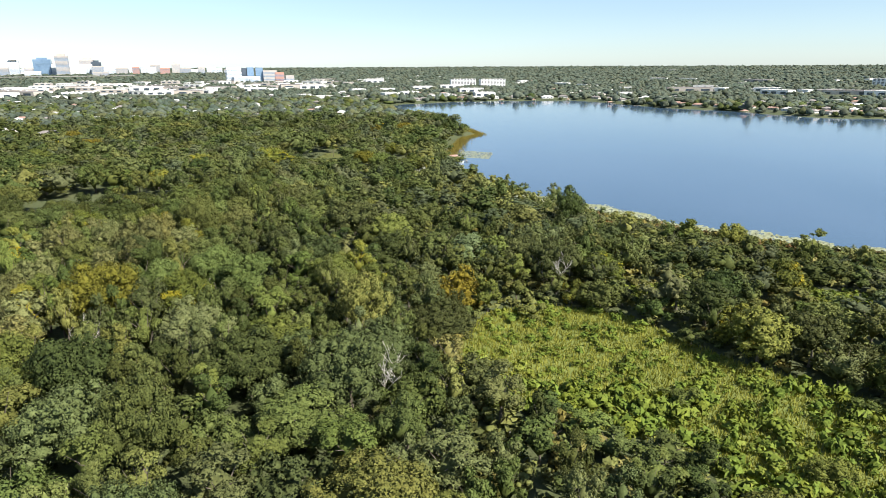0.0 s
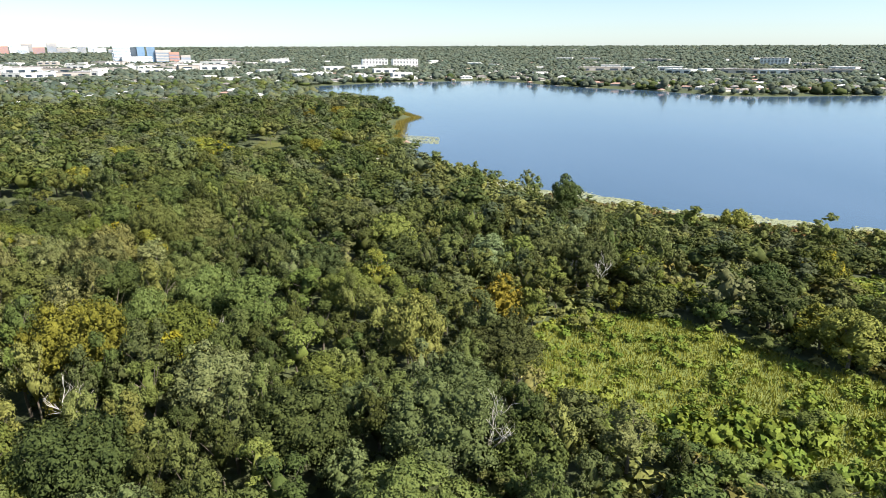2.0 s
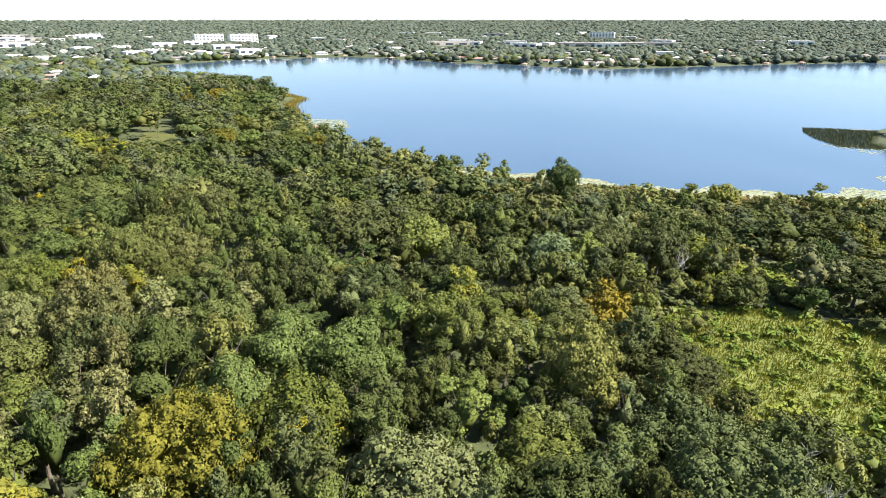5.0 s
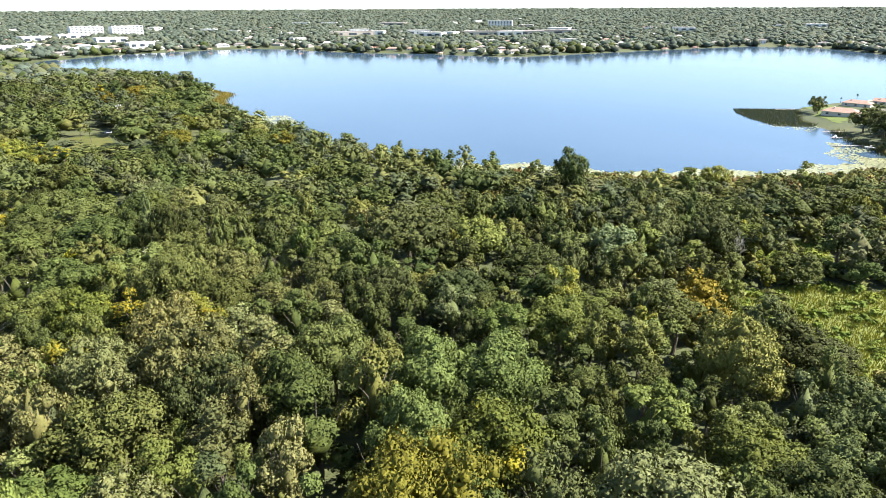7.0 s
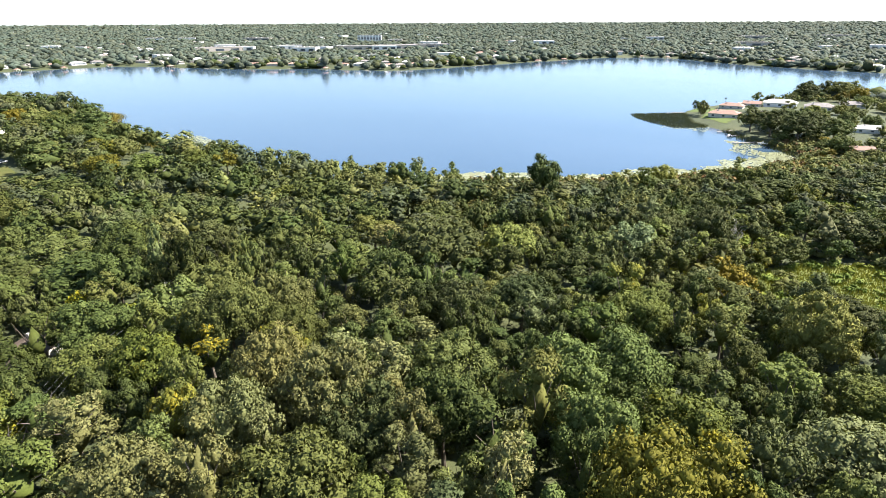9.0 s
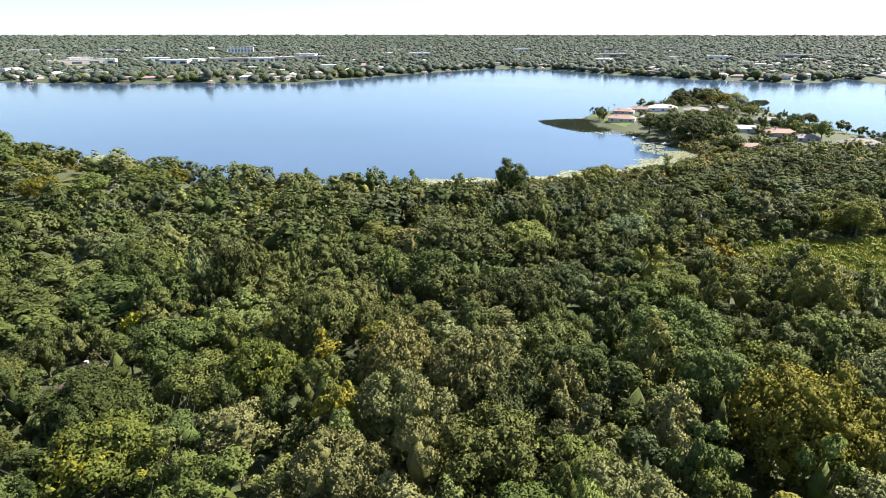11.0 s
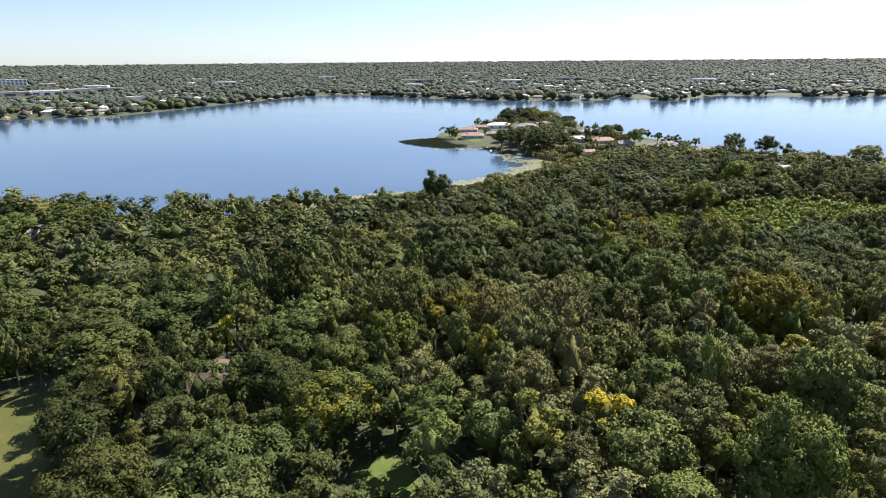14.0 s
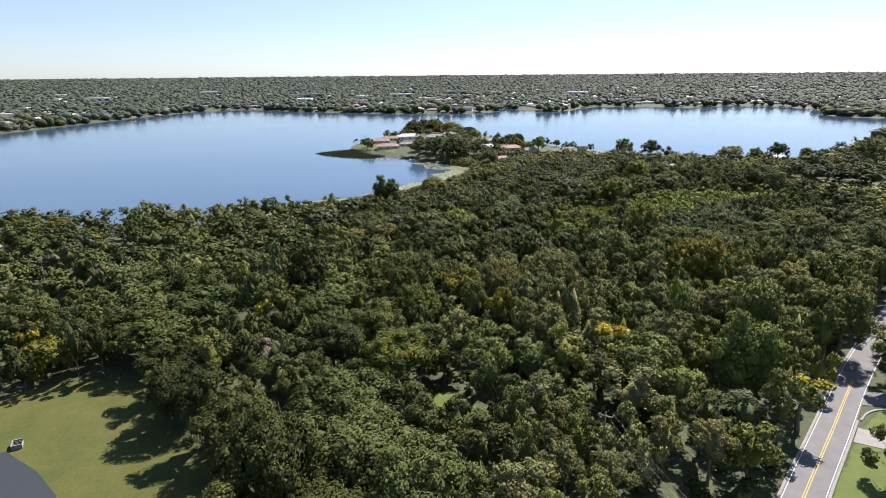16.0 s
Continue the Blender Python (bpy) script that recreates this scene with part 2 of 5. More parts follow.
# ---- the lie of the land ----
SHORE_NEAR = [(-154, 1063), (-127, 1052), (-108, 1000), (-80, 985), (-45, 915), (5, 790), (22, 700), (35, 642), (17, 605), (8, 545),
              (3, 497), (1, 455), (8, 415), (16, 378), (34, 330), (62, 293), (86, 268), (107, 248), (125, 233), (146, 220), (172, 209), (200, 200), (217, 197)]
SHORE_SPIT = [(232, 212), (246, 224), (262, 245), (284, 263), (296, 288), (318, 304), (346, 318), (378, 322), (430, 310), (480, 294), (525, 276), (550, 256),
              (556, 236), (530, 210), (490, 190), (431, 164), (390, 135), (349, 108), (312, 82)]
SHORE_SOUTH = [(285, 62), (270, 32), (258, 0), (256, -30), (266, -62), (286, -95), (345, -155), (490, -286), (600, -420), (700, -446)]
SHORE_FAR = [(735, -400), (790, -376), (860, -425), (946, -450), (1049, -438), (1100, -370), (1032, -250), (1083, -185), (1096, -81), (1010, -20), (944, 15),
             (918, 55), (970, 90), (1045, 118), (985, 142), (944, 139), (888, 194), (896, 303), (911, 382), (972, 520), (1040, 620), (1055, 690), (1005, 750), (896, 768),
             (810, 783), (720, 792), (591, 803), (520, 812), (485, 840), (445, 930), (424, 968), (362, 1035), (323, 1123), (300, 1200), (255, 1262), (115, 1264),
             (24, 1238), (-36, 1190), (-65, 1180), (-114, 1092)]
LAKE = np.array(SHORE_NEAR + SHORE_SPIT + SHORE_SOUTH + SHORE_FAR, float)


def inside(poly, x, y):
    poly = np.asarray(poly, float)
    x, y = np.asarray(x, float), np.asarray(y, float)
    hit = np.zeros(x.shape, bool)
    for (x0, y0), (x1, y1) in zip(poly, np.roll(poly, -1, 0)):
        if y0 == y1:
            continue
        hit ^= ((y0 > y) != (y1 > y)) & (x < (x1 - x0) * (y - y0) / (y1 - y0) + x0)
    return hit


def edge_distance(poly, x, y, closed=True):
    poly = np.asarray(poly, float)
    x, y = np.asarray(x, float), np.asarray(y, float)
    best = np.full(x.shape, 1e9)
    ends = np.roll(poly, -1, 0) if closed else poly[1:]
    for (x0, y0), (x1, y1) in zip(poly, ends):
        dx, dy = x1 - x0, y1 - y0
        k = np.clip(((x - x0) * dx + (y - y0) * dy) / (dx * dx + dy * dy), 0, 1)
        best = np.minimum(best, np.hypot(x - x0 - k * dx, y - y0 - k * dy))
    return best


def wobble(x, y, scale):
    return np.sin(x / scale + 1.7 * np.sin(y / scale * 0.7 + 1)) * np.cos(y / scale * 1.1 + 1.3 * np.sin(x / scale * 0.6))


def shore_distance(x, y):
    """Metres inland of the water's edge; minus on the water."""
    d = edge_distance(LAKE, x, y)
    d = np.where(inside(LAKE, x, y), -d, d)
    return d + np.where(np.abs(d) < 60, 1.6 * wobble(np.asarray(x), np.asarray(y), 7.0), 0)


CENTRE = (-130.0, 110.0)


def height(x, y):
    x, y = np.asarray(x, float), np.asarray(y, float)
    s = shore_distance(x, y)
    land = 3.4 * (1 - np.exp(-np.maximum(s, 0) / 16.0)) + 0.03
    bed = -np.minimum(0.25 + 0.12 * -np.minimum(s, 0), 4.0)
    r = np.hypot(x - CENTRE[0], y - CENTRE[1])
    rise = 44.0 * np.clip((r - 2300) / 2600.0, 0, 1.04) ** 1.25
    return np.where(s > 0, land, bed) + rise


TX, TY = np.arange(-700, 1201, 6.0), np.arange(-520, 1401, 6.0)
TABLE = height(*[q.ravel() for q in np.meshgrid(TX, TY)]).reshape(len(TY), len(TX))


def height_at(x, y):
    i, j = (x - TX[0]) / 6.0, (y - TY[0]) / 6.0
    if 0 <= i < len(TX) - 1 and 0 <= j < len(TY) - 1:
        a, b = int(i), int(j)
        u, v = i - a, j - b
        return float((TABLE[b, a] * (1 - u) + TABLE[b, a + 1] * u) * (1 - v) + (TABLE[b + 1, a] * (1 - u) + TABLE[b + 1, a + 1] * u) * v)
    return float(height(np.array([x]), np.array([y]))[0])


def lines(core0, core1, step, far):
    """Grid lines: even in the middle, wider and wider outwards."""
    mid = list(np.arange(core0, core1 + 0.1, step))
    lo, hi, s = [core0], [core1], step
    while hi[-1] < far:
        s *= 1.13
        hi.append(hi[-1] + s)
    s = step
    while lo[-1] > -far:
        s *= 1.13
        lo.append(lo[-1] - s)
    return np.array(lo[:0:-1] + mid + hi[1:])


def tri_mesh(name, verts, faces, mats, index=None, smooth=False, tint=None, normals=None):
    me = bpy.data.meshes.new(name)
    verts, faces = np.asarray(verts, np.float32), np.asarray(faces, np.int32)
    n, k = faces.shape
    me.vertices.add(len(verts))
    me.vertices.foreach_set("co", verts.ravel())
    me.loops.add(n * k)
    me.loops.foreach_set("vertex_index", faces.ravel())
    me.polygons.add(n)
    me.polygons.foreach_set("loop_start", np.arange(0, n * k, k, dtype=np.int32))
    for m in mats:
        me.materials.append(m)
    if index is not None:
        me.polygons.foreach_set("material_index", np.asarray(index, np.int32))
    if smooth:
        me.polygons.foreach_set("use_smooth", np.ones(n, bool))
    if tint is not None:
        at = me.attributes.new("tint", "FLOAT", "POINT")
        at.data.foreach_set("value", np.asarray(tint, np.float32))
    if normals is not None:
        at = me.attributes.new("custom_normal", "FLOAT_VECTOR", "POINT")
        at.data.foreach_set("vector", np.asarray(normals, np.float32).ravel())
    me.update(calc_edges=True)
    return me


def build_ground():
    gx, gy = lines(-700, 1200, 10.0, 5400), lines(-500, 1350, 10.0, 5400)
    X, Y = np.meshgrid(gx, gy)
    Z = height(X.ravel(), Y.ravel())
    v = np.stack([X.ravel(), Y.ravel(), Z], 1)
    w = len(gx)
    i = (np.arange(len(gy) - 1)[:, None] * w + np.arange(w - 1)[None, :]).ravel()
    f = np.stack([i, i + 1, i + w + 1, i + w], 1)
    ob = new("ground", tri_mesh("ground", v, f, [M_GROUND], smooth=True))
    tagged(ob, "flat wooded lakeside land with patchy grass and leaf litter", "ground", kind="structure")


def flat(name, poly, z, mat, parent=None, label="", category="", kind="", thick=0.0, rise=None):
    """A level sheet with a given outline; thick: metres that its sides go down."""
    bm = bmesh.new()
    vs = [bm.verts.new((x, y, z if rise is None else rise(x, y))) for x, y in poly]
    face = bm.faces.new(vs)
    if face.normal.z < 0:
        face.normal_flip()
    if thick:
        r = bmesh.ops.extrude_face_region(bm, geom=[face])
        bmesh.ops.translate(bm, vec=(0, 0, -thick), verts=[g for g in r["geom"] if isinstance(g, bmesh.types.BMVert)])
    bmesh.ops.recalc_face_normals(bm, faces=bm.faces)
    bmesh.ops.triangulate(bm, faces=[f for f in bm.faces if len(f.verts) > 4])
    me = bpy.data.meshes.new(name)
    bm.to_mesh(me)
    bm.free()
    me.materials.append(mat)
    ob = new(name, me)
    ob.parent = parent
    return tagged(ob, label, category, "", kind)


build_ground()
flat("water", [(-260, -520), (1250, -520), (1250, 1320), (-260, 1320)], 0.0, M_WATER,
     label="calm blue lake with faint wind ripples", category="lake", kind="structure")


# ---- building blocks ----
def part(name, bm, mat, parent, label="", smooth=False):
    me = bpy.data.meshes.new(name)
    bmesh.ops.recalc_face_normals(bm, faces=bm.faces)
    bm.to_mesh(me)
    bm.free()
    me.materials.append(mat)
    if smooth:
        for p in me.polygons:
            p.use_smooth = True
    ob = new(name, me)
    ob.parent = parent
    return tagged(ob, label)


def thing(name, m, label, category, group="", kind=""):
    ob = new(name)
    ob.empty_display_size = 0.5
    ob.matrix_basis = m
    return tagged(ob, label, category, group, kind)


def box(bm, x0, y0, z0, x1, y1, z1):
    m = Matrix.Translation(((x0 + x1) / 2, (y0 + y1) / 2, (z0 + z1) / 2)) @ Matrix.Diagonal((abs(x1 - x0), abs(y1 - y0), abs(z1 - z0), 1))
    bmesh.ops.create_cube(bm, size=1.0, matrix=m)
    return bm


def boxed(*args):
    return box(bmesh.new(), *args)


def tube(bm, a, b, ra, rb, sides=6):
    """A tapered stick from a to b."""
    a, b = Vector(a), Vector(b)
    d = (b - a).normalized()
    u = d.orthogonal().normalized()
    v = d.cross(u)
    rings = []
    for p, r in ((a, ra), (b, rb)):
        rings.append([bm.verts.new(p + r * (math.cos(k * 2 * math.pi / sides) * u + math.sin(k * 2 * math.pi / sides) * v)) for k in range(sides)])
    for k in range(sides):
        bm.faces.new((rings[0][k], rings[0][(k + 1) % sides], rings[1][(k + 1) % sides], rings[1][k]))
    bm.faces.new(rings[0][::-1])
    bm.faces.new(rings[1])


# ---- trees ----
def ico(level):
    bm = bmesh.new()
    bmesh.ops.create_icosphere(bm, subdivisions=level, radius=1.0)
    v = np.array([p.co[:] for p in bm.verts])
    f = np.array([[q.index for q in p.verts] for p in bm.faces])
    bm.free()
    return v, f


ICO1 = ico(1)
OCTA = (np.array([(1, 0, 0), (-1, 0, 0), (0, 1, 0), (0, -1, 0), (0, 0, 1), (0, 0, -1)], float),
        np.array([(0, 2, 4), (2, 1, 4), (1, 3, 4), (3, 0, 4), (2, 0, 5), (1, 2, 5), (3, 1, 5), (0, 3, 5)]))


def unit(v):
    return v / np.maximum(np.linalg.norm(v, axis=1, keepdims=True), 1e-6)


def sprays(p, n, shade, size, rng):
    """One small leaf spray, a triangle, at each place. Returns vertices, faces, shading normals."""
    t = unit(np.cross(n, rng.normal(size=n.shape)))
    b = np.cross(n, t)
    s = size * rng.uniform(0.55, 1.4, (len(p), 1))
    a0, a1, a2 = p - t * s * 0.5 - b * s * 0.45, p - t * s * 0.42 + b * s * 0.5 - n * s * 0.12, p + t * s * 0.62 + b * s * 0.05 - n * s * 0.12
    return np.stack([a0, a2, a1], 1).reshape(-1, 3), np.arange(len(p) * 3).reshape(-1, 3), np.repeat(shade, 3, 0)


def crown_arrays(rng, radius, base, top, lobes, leaves, size, core=ICO1, flatness=0.5, spread=0.35, lobe=(0.28, 0.46), deep=0.66, boughs=0, lift=0.2):
    """A crown: boughs in an uneven dome, clumps on each bough, leaf sprays on each clump. Returns vertices, faces, normals."""
    h = top - base
    nb = boughs or max(3, round(lobes / 6.5))
    k = np.arange(nb) + 0.5
    up = 1 - k / nb * (1.05 + flatness * 0.45)
    ang = k * 2.39996 + rng.uniform(0, 6.28)
    ring = np.sqrt(np.clip(1 - up ** 2, 0, 1))
    br = radius * rng.uniform(0.34, 0.52, nb) * (1.0 if nb > 4 else 1.2)
    squash = 1 - 0.25 * np.cos(ang * 2 + rng.uniform(0, 6.28)) * rng.random()
    bc = np.stack([np.cos(ang) * ring * (radius - br * 0.85) * squash, np.sin(ang) * ring * (radius - br * 0.85) * squash,
                   base + h * 0.42 + up * np.maximum(h * 0.58 - br * 0.9, 0.1)], 1)
    bc += rng.normal(0, radius * 0.08, bc.shape)
    if nb > 5:
        low = rng.random(nb) < 0.2
        bc[low, 2] -= h * 0.14
    of = np.arange(lobes) % nb
    d = rng.normal(size=(lobes, 3)) + np.array([0, 0, 0.55]) + 0.8 * unit(bc[of] - np.array([0, 0, base + h * 0.3]))
    d = unit(d)
    lr = br[of] * rng.uniform(lobe[0], lobe[1], lobes)
    c = bc[of] + d * (br[of] * rng.uniform(0.55, 0.9, lobes))[:, None]
    lr = np.minimum(lr, np.maximum(c[:, 2] - base * 0.4, 0.3))
    cv, cf = core
    mid = np.array([0, 0, base + h * 0.42])
    vs = [cv * np.array([radius * 0.5, radius * 0.5, h * 0.34]) * rng.uniform(0.8, 1.1, (len(cv), 1)) + mid]
    ns, fs, count = [unit(cv)], [cf], len(cv)
    for q, r in list(zip(bc, br * 0.58)) + list(zip(c, lr * deep)):
        vs.append(cv * r * rng.uniform(0.85, 1.12, (len(cv), 1)) * np.array([1, 1, 0.85]) + q)
        ns.append(unit(cv))
        fs.append(cf + count)
        count += len(cv)
    m = int(leaves * 2.2)
    which = rng.choice(lobes, m, p=lr ** 2 / np.sum(lr ** 2))
    d = unit(rng.normal(size=(m, 3)) + 0.55 * unit(c[which] - mid) + np.array([0, 0, 0.35]))
    p = c[which] + d * (lr[which] * (0.82 + 0.4 * rng.random(m) ** 1.8))[:, None] * np.array([1, 1, 0.88])
    # a third of the sprays close the bough between its clumps
    fill_in = rng.random(m) < 0.34
    on = rng.integers(nb, size=m)
    db = unit(rng.normal(size=(m, 3)) + 0.7 * unit(bc[on] - mid) + np.array([0, 0, 0.4]))
    which = np.where(fill_in, lobes + on, which)
    d = np.where(fill_in[:, None], db, d)
    p = np.where(fill_in[:, None], bc[on] + db * (br[on] * rng.uniform(0.78, 1.0, m))[:, None] * np.array([1, 1, 0.9]), p)
    c, lr, of = np.concatenate([c, bc]), np.concatenate([lr, br * 0.72]), np.concatenate([of, np.arange(nb)])
    gap = np.linalg.norm(p[:, None, :] - c[None, :, :], axis=2) / lr[None, :]
    gap[np.arange(m), which] = 9
    keep = np.where(gap.min(1) > 0.82)[0][:leaves]
    p, d, w = p[keep], d[keep], which[keep]
    n = unit(d + rng.normal(0, spread * 0.7, d.shape) + np.array([0, 0, 0.1]))
    shade = unit(0.6 * d + 0.35 * unit(p - bc[of[w]]) + np.array([0, 0, lift]) + rng.normal(0, 0.14 + spread * 0.5, d.shape))
    v, f, sn = sprays(p, n, shade, size, rng)
    return np.concatenate(vs + [v]), np.concatenate(fs + [f + count]), np.concatenate(ns + [sn])


def dome_arrays(rng, radius, base, top, leaves, size, core, lumps=0.13, rough=0.32):
    """A broad rounded far crown: a lumpy dome under a coat of leaf sprays. Returns vertices, faces, normals."""
    waves = rng.normal(size=(9, 3))
    waves *= (rng.uniform(3.5, 8.0, 9) / np.linalg.norm(waves, axis=1))[:, None]
    phase = rng.uniform(0, 6.28, 9)
    lop = rng.normal(0, 0.12, 3)

    def swell(d):
        return 1 + lumps * np.sum(np.cos(d @ waves.T + phase), 1) / 2.2 + d @ lop

    h = top - base
    mid, shape = np.array([0, 0, base + h * 0.42]), np.array([radius, radius, h * 0.58])
    cv, cf = core
    d = unit(rng.normal(size=(leaves, 3)) + np.array([0, 0, 0.4]))
    p = d * (swell(d) * (0.84 + 0.22 * rng.random(leaves)))[:, None] * shape + mid
    shade = unit(d / shape * radius + np.array([0, 0, 0.6]) + rng.normal(0, rough, d.shape))
    v, f, sn = sprays(p, unit(d / shape * radius + rng.normal(0, 0.3, d.shape)), shade, size, rng)
    return (np.concatenate([cv * (swell(cv) * 0.88)[:, None] * shape + mid, v]), np.concatenate([cf, f + len(cv)]),
            np.concatenate([unit(cv / shape * radius), sn]))


def trunk_mesh(rng, base, top, radius, thick):
    """A tapered, slightly bent trunk with limbs that reach into the crown."""
    bm = bmesh.new()
    fork = base + (top - base) * 0.25
    bend = Vector((rng.uniform(-0.4, 0.4), rng.uniform(-0.4, 0.4), fork * 0.5))
    tube(bm, (0, 0, -0.6), bend, thick * 1.25, thick * 0.9, 7)
    tube(bm, bend, (0, 0, fork), thick * 0.9, thick * 0.7, 7)
    for k in range(6):
        a = k * 1.047 + rng.uniform(-0.3, 0.3)
        reach = radius * rng.uniform(0.45, 0.8)
        mid = Vector((math.cos(a) * reach * 0.5, math.sin(a) * reach * 0.5, fork + (top - fork) * 0.35))
        tip = Vector((math.cos(a) * reach, math.sin(a) * reach, fork + (top - fork) * rng.uniform(0.45, 0.75)))
        tube(bm, (0, 0, fork - 0.3 * k * 0.4), mid, thick * 0.5, thick * 0.3, 5)
        tube(bm, mid, tip, thick * 0.3, thick * 0.08, 5)
    me = bpy.data.meshes.new("trunk")
    bm.to_mesh(me)
    bm.free()
    me.materials.append(M_BARK)
    return me


def tree_variant(seed, mat, radius, base, top, lobes, leaves, size, flatness=0.5, spread=0.35, thick=0.32, boughs=0):
    """Meshes of one tree, 'top' metres tall, with its radius and height."""
    r = np.random.default_rng(seed)
    v, f, n = crown_arrays(r, radius, base, top, lobes, leaves, size, OCTA, flatness, spread, boughs=boughs)
    trunk = trunk_mesh(r, base, top, radius, thick)
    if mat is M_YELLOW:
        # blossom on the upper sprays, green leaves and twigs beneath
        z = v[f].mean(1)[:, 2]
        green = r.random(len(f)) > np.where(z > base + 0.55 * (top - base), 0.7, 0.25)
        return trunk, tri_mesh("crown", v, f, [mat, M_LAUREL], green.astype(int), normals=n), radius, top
    return trunk, tri_mesh("crown", v, f, [mat], normals=n), radius, top


# kind: leaves, object name, label, crown radius, lobes, leaf sprays, spray size, spread
SPECIES = {
    "oak": (M_OAK, "oak_tree", "dark green spreading oak tree in dense woodland", 5.2, 32, 2500, 0.45, 0.4),
    "grey": (M_GREY, "grey_oak_tree", "grey-green fine-leaved oak tree hung with moss", 5.4, 36, 2500, 0.4, 0.6),
    "laurel": (M_LAUREL, "laurel_tree", "mid-green glossy-leaved laurel tree in dense woodland", 4.8, 28, 2300, 0.48, 0.4),
    "bright": (M_BRIGHT, "camphor_tree", "bright yellow-green leafy tree in dense woodland", 4.6, 32, 2500, 0.45, 0.4),
    "olive": (M_OLIVE, "elm_tree", "olive-brown fine-leaved elm tree in dense woodland", 4.6, 30, 2200, 0.46, 0.6),
    "gold": (M_GOLD, "rain_tree", "green tree with golden yellow blossom patches", 4.8, 26, 2100, 0.5, 0.45),
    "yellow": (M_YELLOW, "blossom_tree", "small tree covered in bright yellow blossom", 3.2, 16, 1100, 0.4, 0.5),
    "bronze": (M_BRONZE, "bronze_tree", "broad bronze-yellow feathery-leaved tree in woodland", 5.6, 44, 3000, 0.42, 0.7),
    "silver": (M_SILVER, "silver_tree", "silvery pale-leaved tree in dense woodland", 4.8, 28, 2100, 0.5, 0.4),
    "pale": (M_PALE, "pale_elm_tree", "thin pale straw-green tree losing its leaves", 4.6, 40, 2600, 0.38, 0.8),
}
VARIANTS, LIGHT, LOW = {}, {}, {}
BROAD = ("oak", "grey", "laurel", "gold", "bronze", "pale", "silver", "bright", "olive")
for n_kind, (kind_name, (mat, _, _, rad, lob, lea, siz, spr)) in enumerate(SPECIES.items()):
    def variants(seed, share, grow):
        out = [tree_variant(seed + k, mat, rad * (0.92, 1.0, 1.1)[k], (4.0, 3.0, 4.5)[k] if kind_name != "yellow" else 7.0, 17.0, int((lob + (0, 6, -4)[k]) * 1.5 * share), int(lea * 1.05 * share), siz * 0.78 * grow, (0.5, 0.9, 0.2)[k], spr, boughs=round(lob * 1.5 / 6.5)) for k in range(3)]
        if kind_name in BROAD:
            out.append(tree_variant(seed + 9, mat, rad * 1.75, 4.0, 17.0, int(lob * 3.4 * share), int(lea * 2.9 * share), siz * 0.84 * grow, 0.5, spr, 0.45, round(lob * 3.4 / 6.5)))
        return out
    VARIANTS[kind_name] = variants(100 * n_kind, 1.0, 1.0)
    LIGHT[kind_name] = variants(100 * n_kind + 50, 0.5, 1.35)
    LOW[kind_name] = [tree_variant(2000 + 10 * n_kind + k, mat, 4.2, 0.6, 9.5, 34 + 8 * k, 1100, siz * 0.9, (0.9, 0.6)[k], spr, 0.2) for k in range(2)]
    if kind_name in BROAD:
        LOW[kind_name].append(tree_variant(2500 + 10 * n_kind, mat, 7.5, 0.6, 10.5, 84, 2500, siz * 1.0, 0.8, spr, 0.3))


def plant(kind, x, y, top_z, radius, rng, ground=None):
    """A tree whose crown reaches the height top_z with the given crown radius."""
    _, name, label, *_ = SPECIES[kind]
    far_off = float(edge_distance([(0, 0), (-254, 206)], np.array([x]), np.array([y]), False)[0]) > 125
    options = LIGHT[kind] if far_off else VARIANTS[kind]
    if kind == "oak" and radius > 5.2:
        name, label = "live_oak_tree", "broad dark green live oak in dense woodland"
    g = height_at(x, y) if ground is None else ground
    if top_z - g < 11.5:
        trunk, crown, r0, h0 = LOW[kind][2 if radius >= 5.8 and len(LOW[kind]) > 2 else rng.integers(2)]
        radius = min(radius, (top_z - g) * 0.85)
    else:
        trunk, crown, r0, h0 = options[3] if radius > 6.2 and len(options) > 3 else options[rng.integers(3)]
    kxy, kz = radius / r0, (top_z - g) / h0
    root = thing(name, pose(x, y, g, 0, 0, rng.uniform(0, 360)) @ Matrix.Diagonal((kxy, kxy, kz, 1)), label, "tree", "woodland trees")
    for piece, me in (("trunk", trunk), ("crown", crown)):
        ob = new(piece, me)
        ob.parent = root
    return root


# Height of the canopy's top above the lake at some places: x, y, z
CANOPY = [(20, 190, 17), (33, 176, 19), (10, 212, 17), (68, 215, 15), (-30, 122, 17), (-72, 110, 22), (-15, 157, 14), (115, 190, 11), (-100, 372, 15), (42, 166, 10), (-47, 139, 23), (-36, 218, 21), (-87, 142, 24),
          (-50, 161, 19), (257, 75, 11), (-4, 369, 11), (-149, 176, 17), (-110, 206, 20), (-111, 256, 13), (2, 252, 12), (-5, 150, 13), (-77, 209, 17), (-104, 184, 22),
          (86, 172, 10), (-75, 520, 14), (-35, 279, 12), (-76, 165, 22), (144, 216, 7), (-70, 240, 20), (51, 246, 9), (-200, 150, 18), (20, 60, 13),
          (40, 95, 9), (75, 60, 8), (200, 100, 9), (230, 0, 8), (190, -60, 10), (150, 60, 11), (10, 330, 13), (130, 130, 10), (-100, 213, 20), (-94, 192, 22),
          (86, 255, 10), (110, 238, 10), (62, 275, 12), (145, 208, 9), (30, 312, 13), (175, 198, 8), (95, 222, 11), (70, 235, 11),
          (240, 130, 8), (350, 200, 8), (540, 255, 14), (300, -150, 16), (240, -60, 10)]


CANOPY_XYZ = np.array(CANOPY, float)


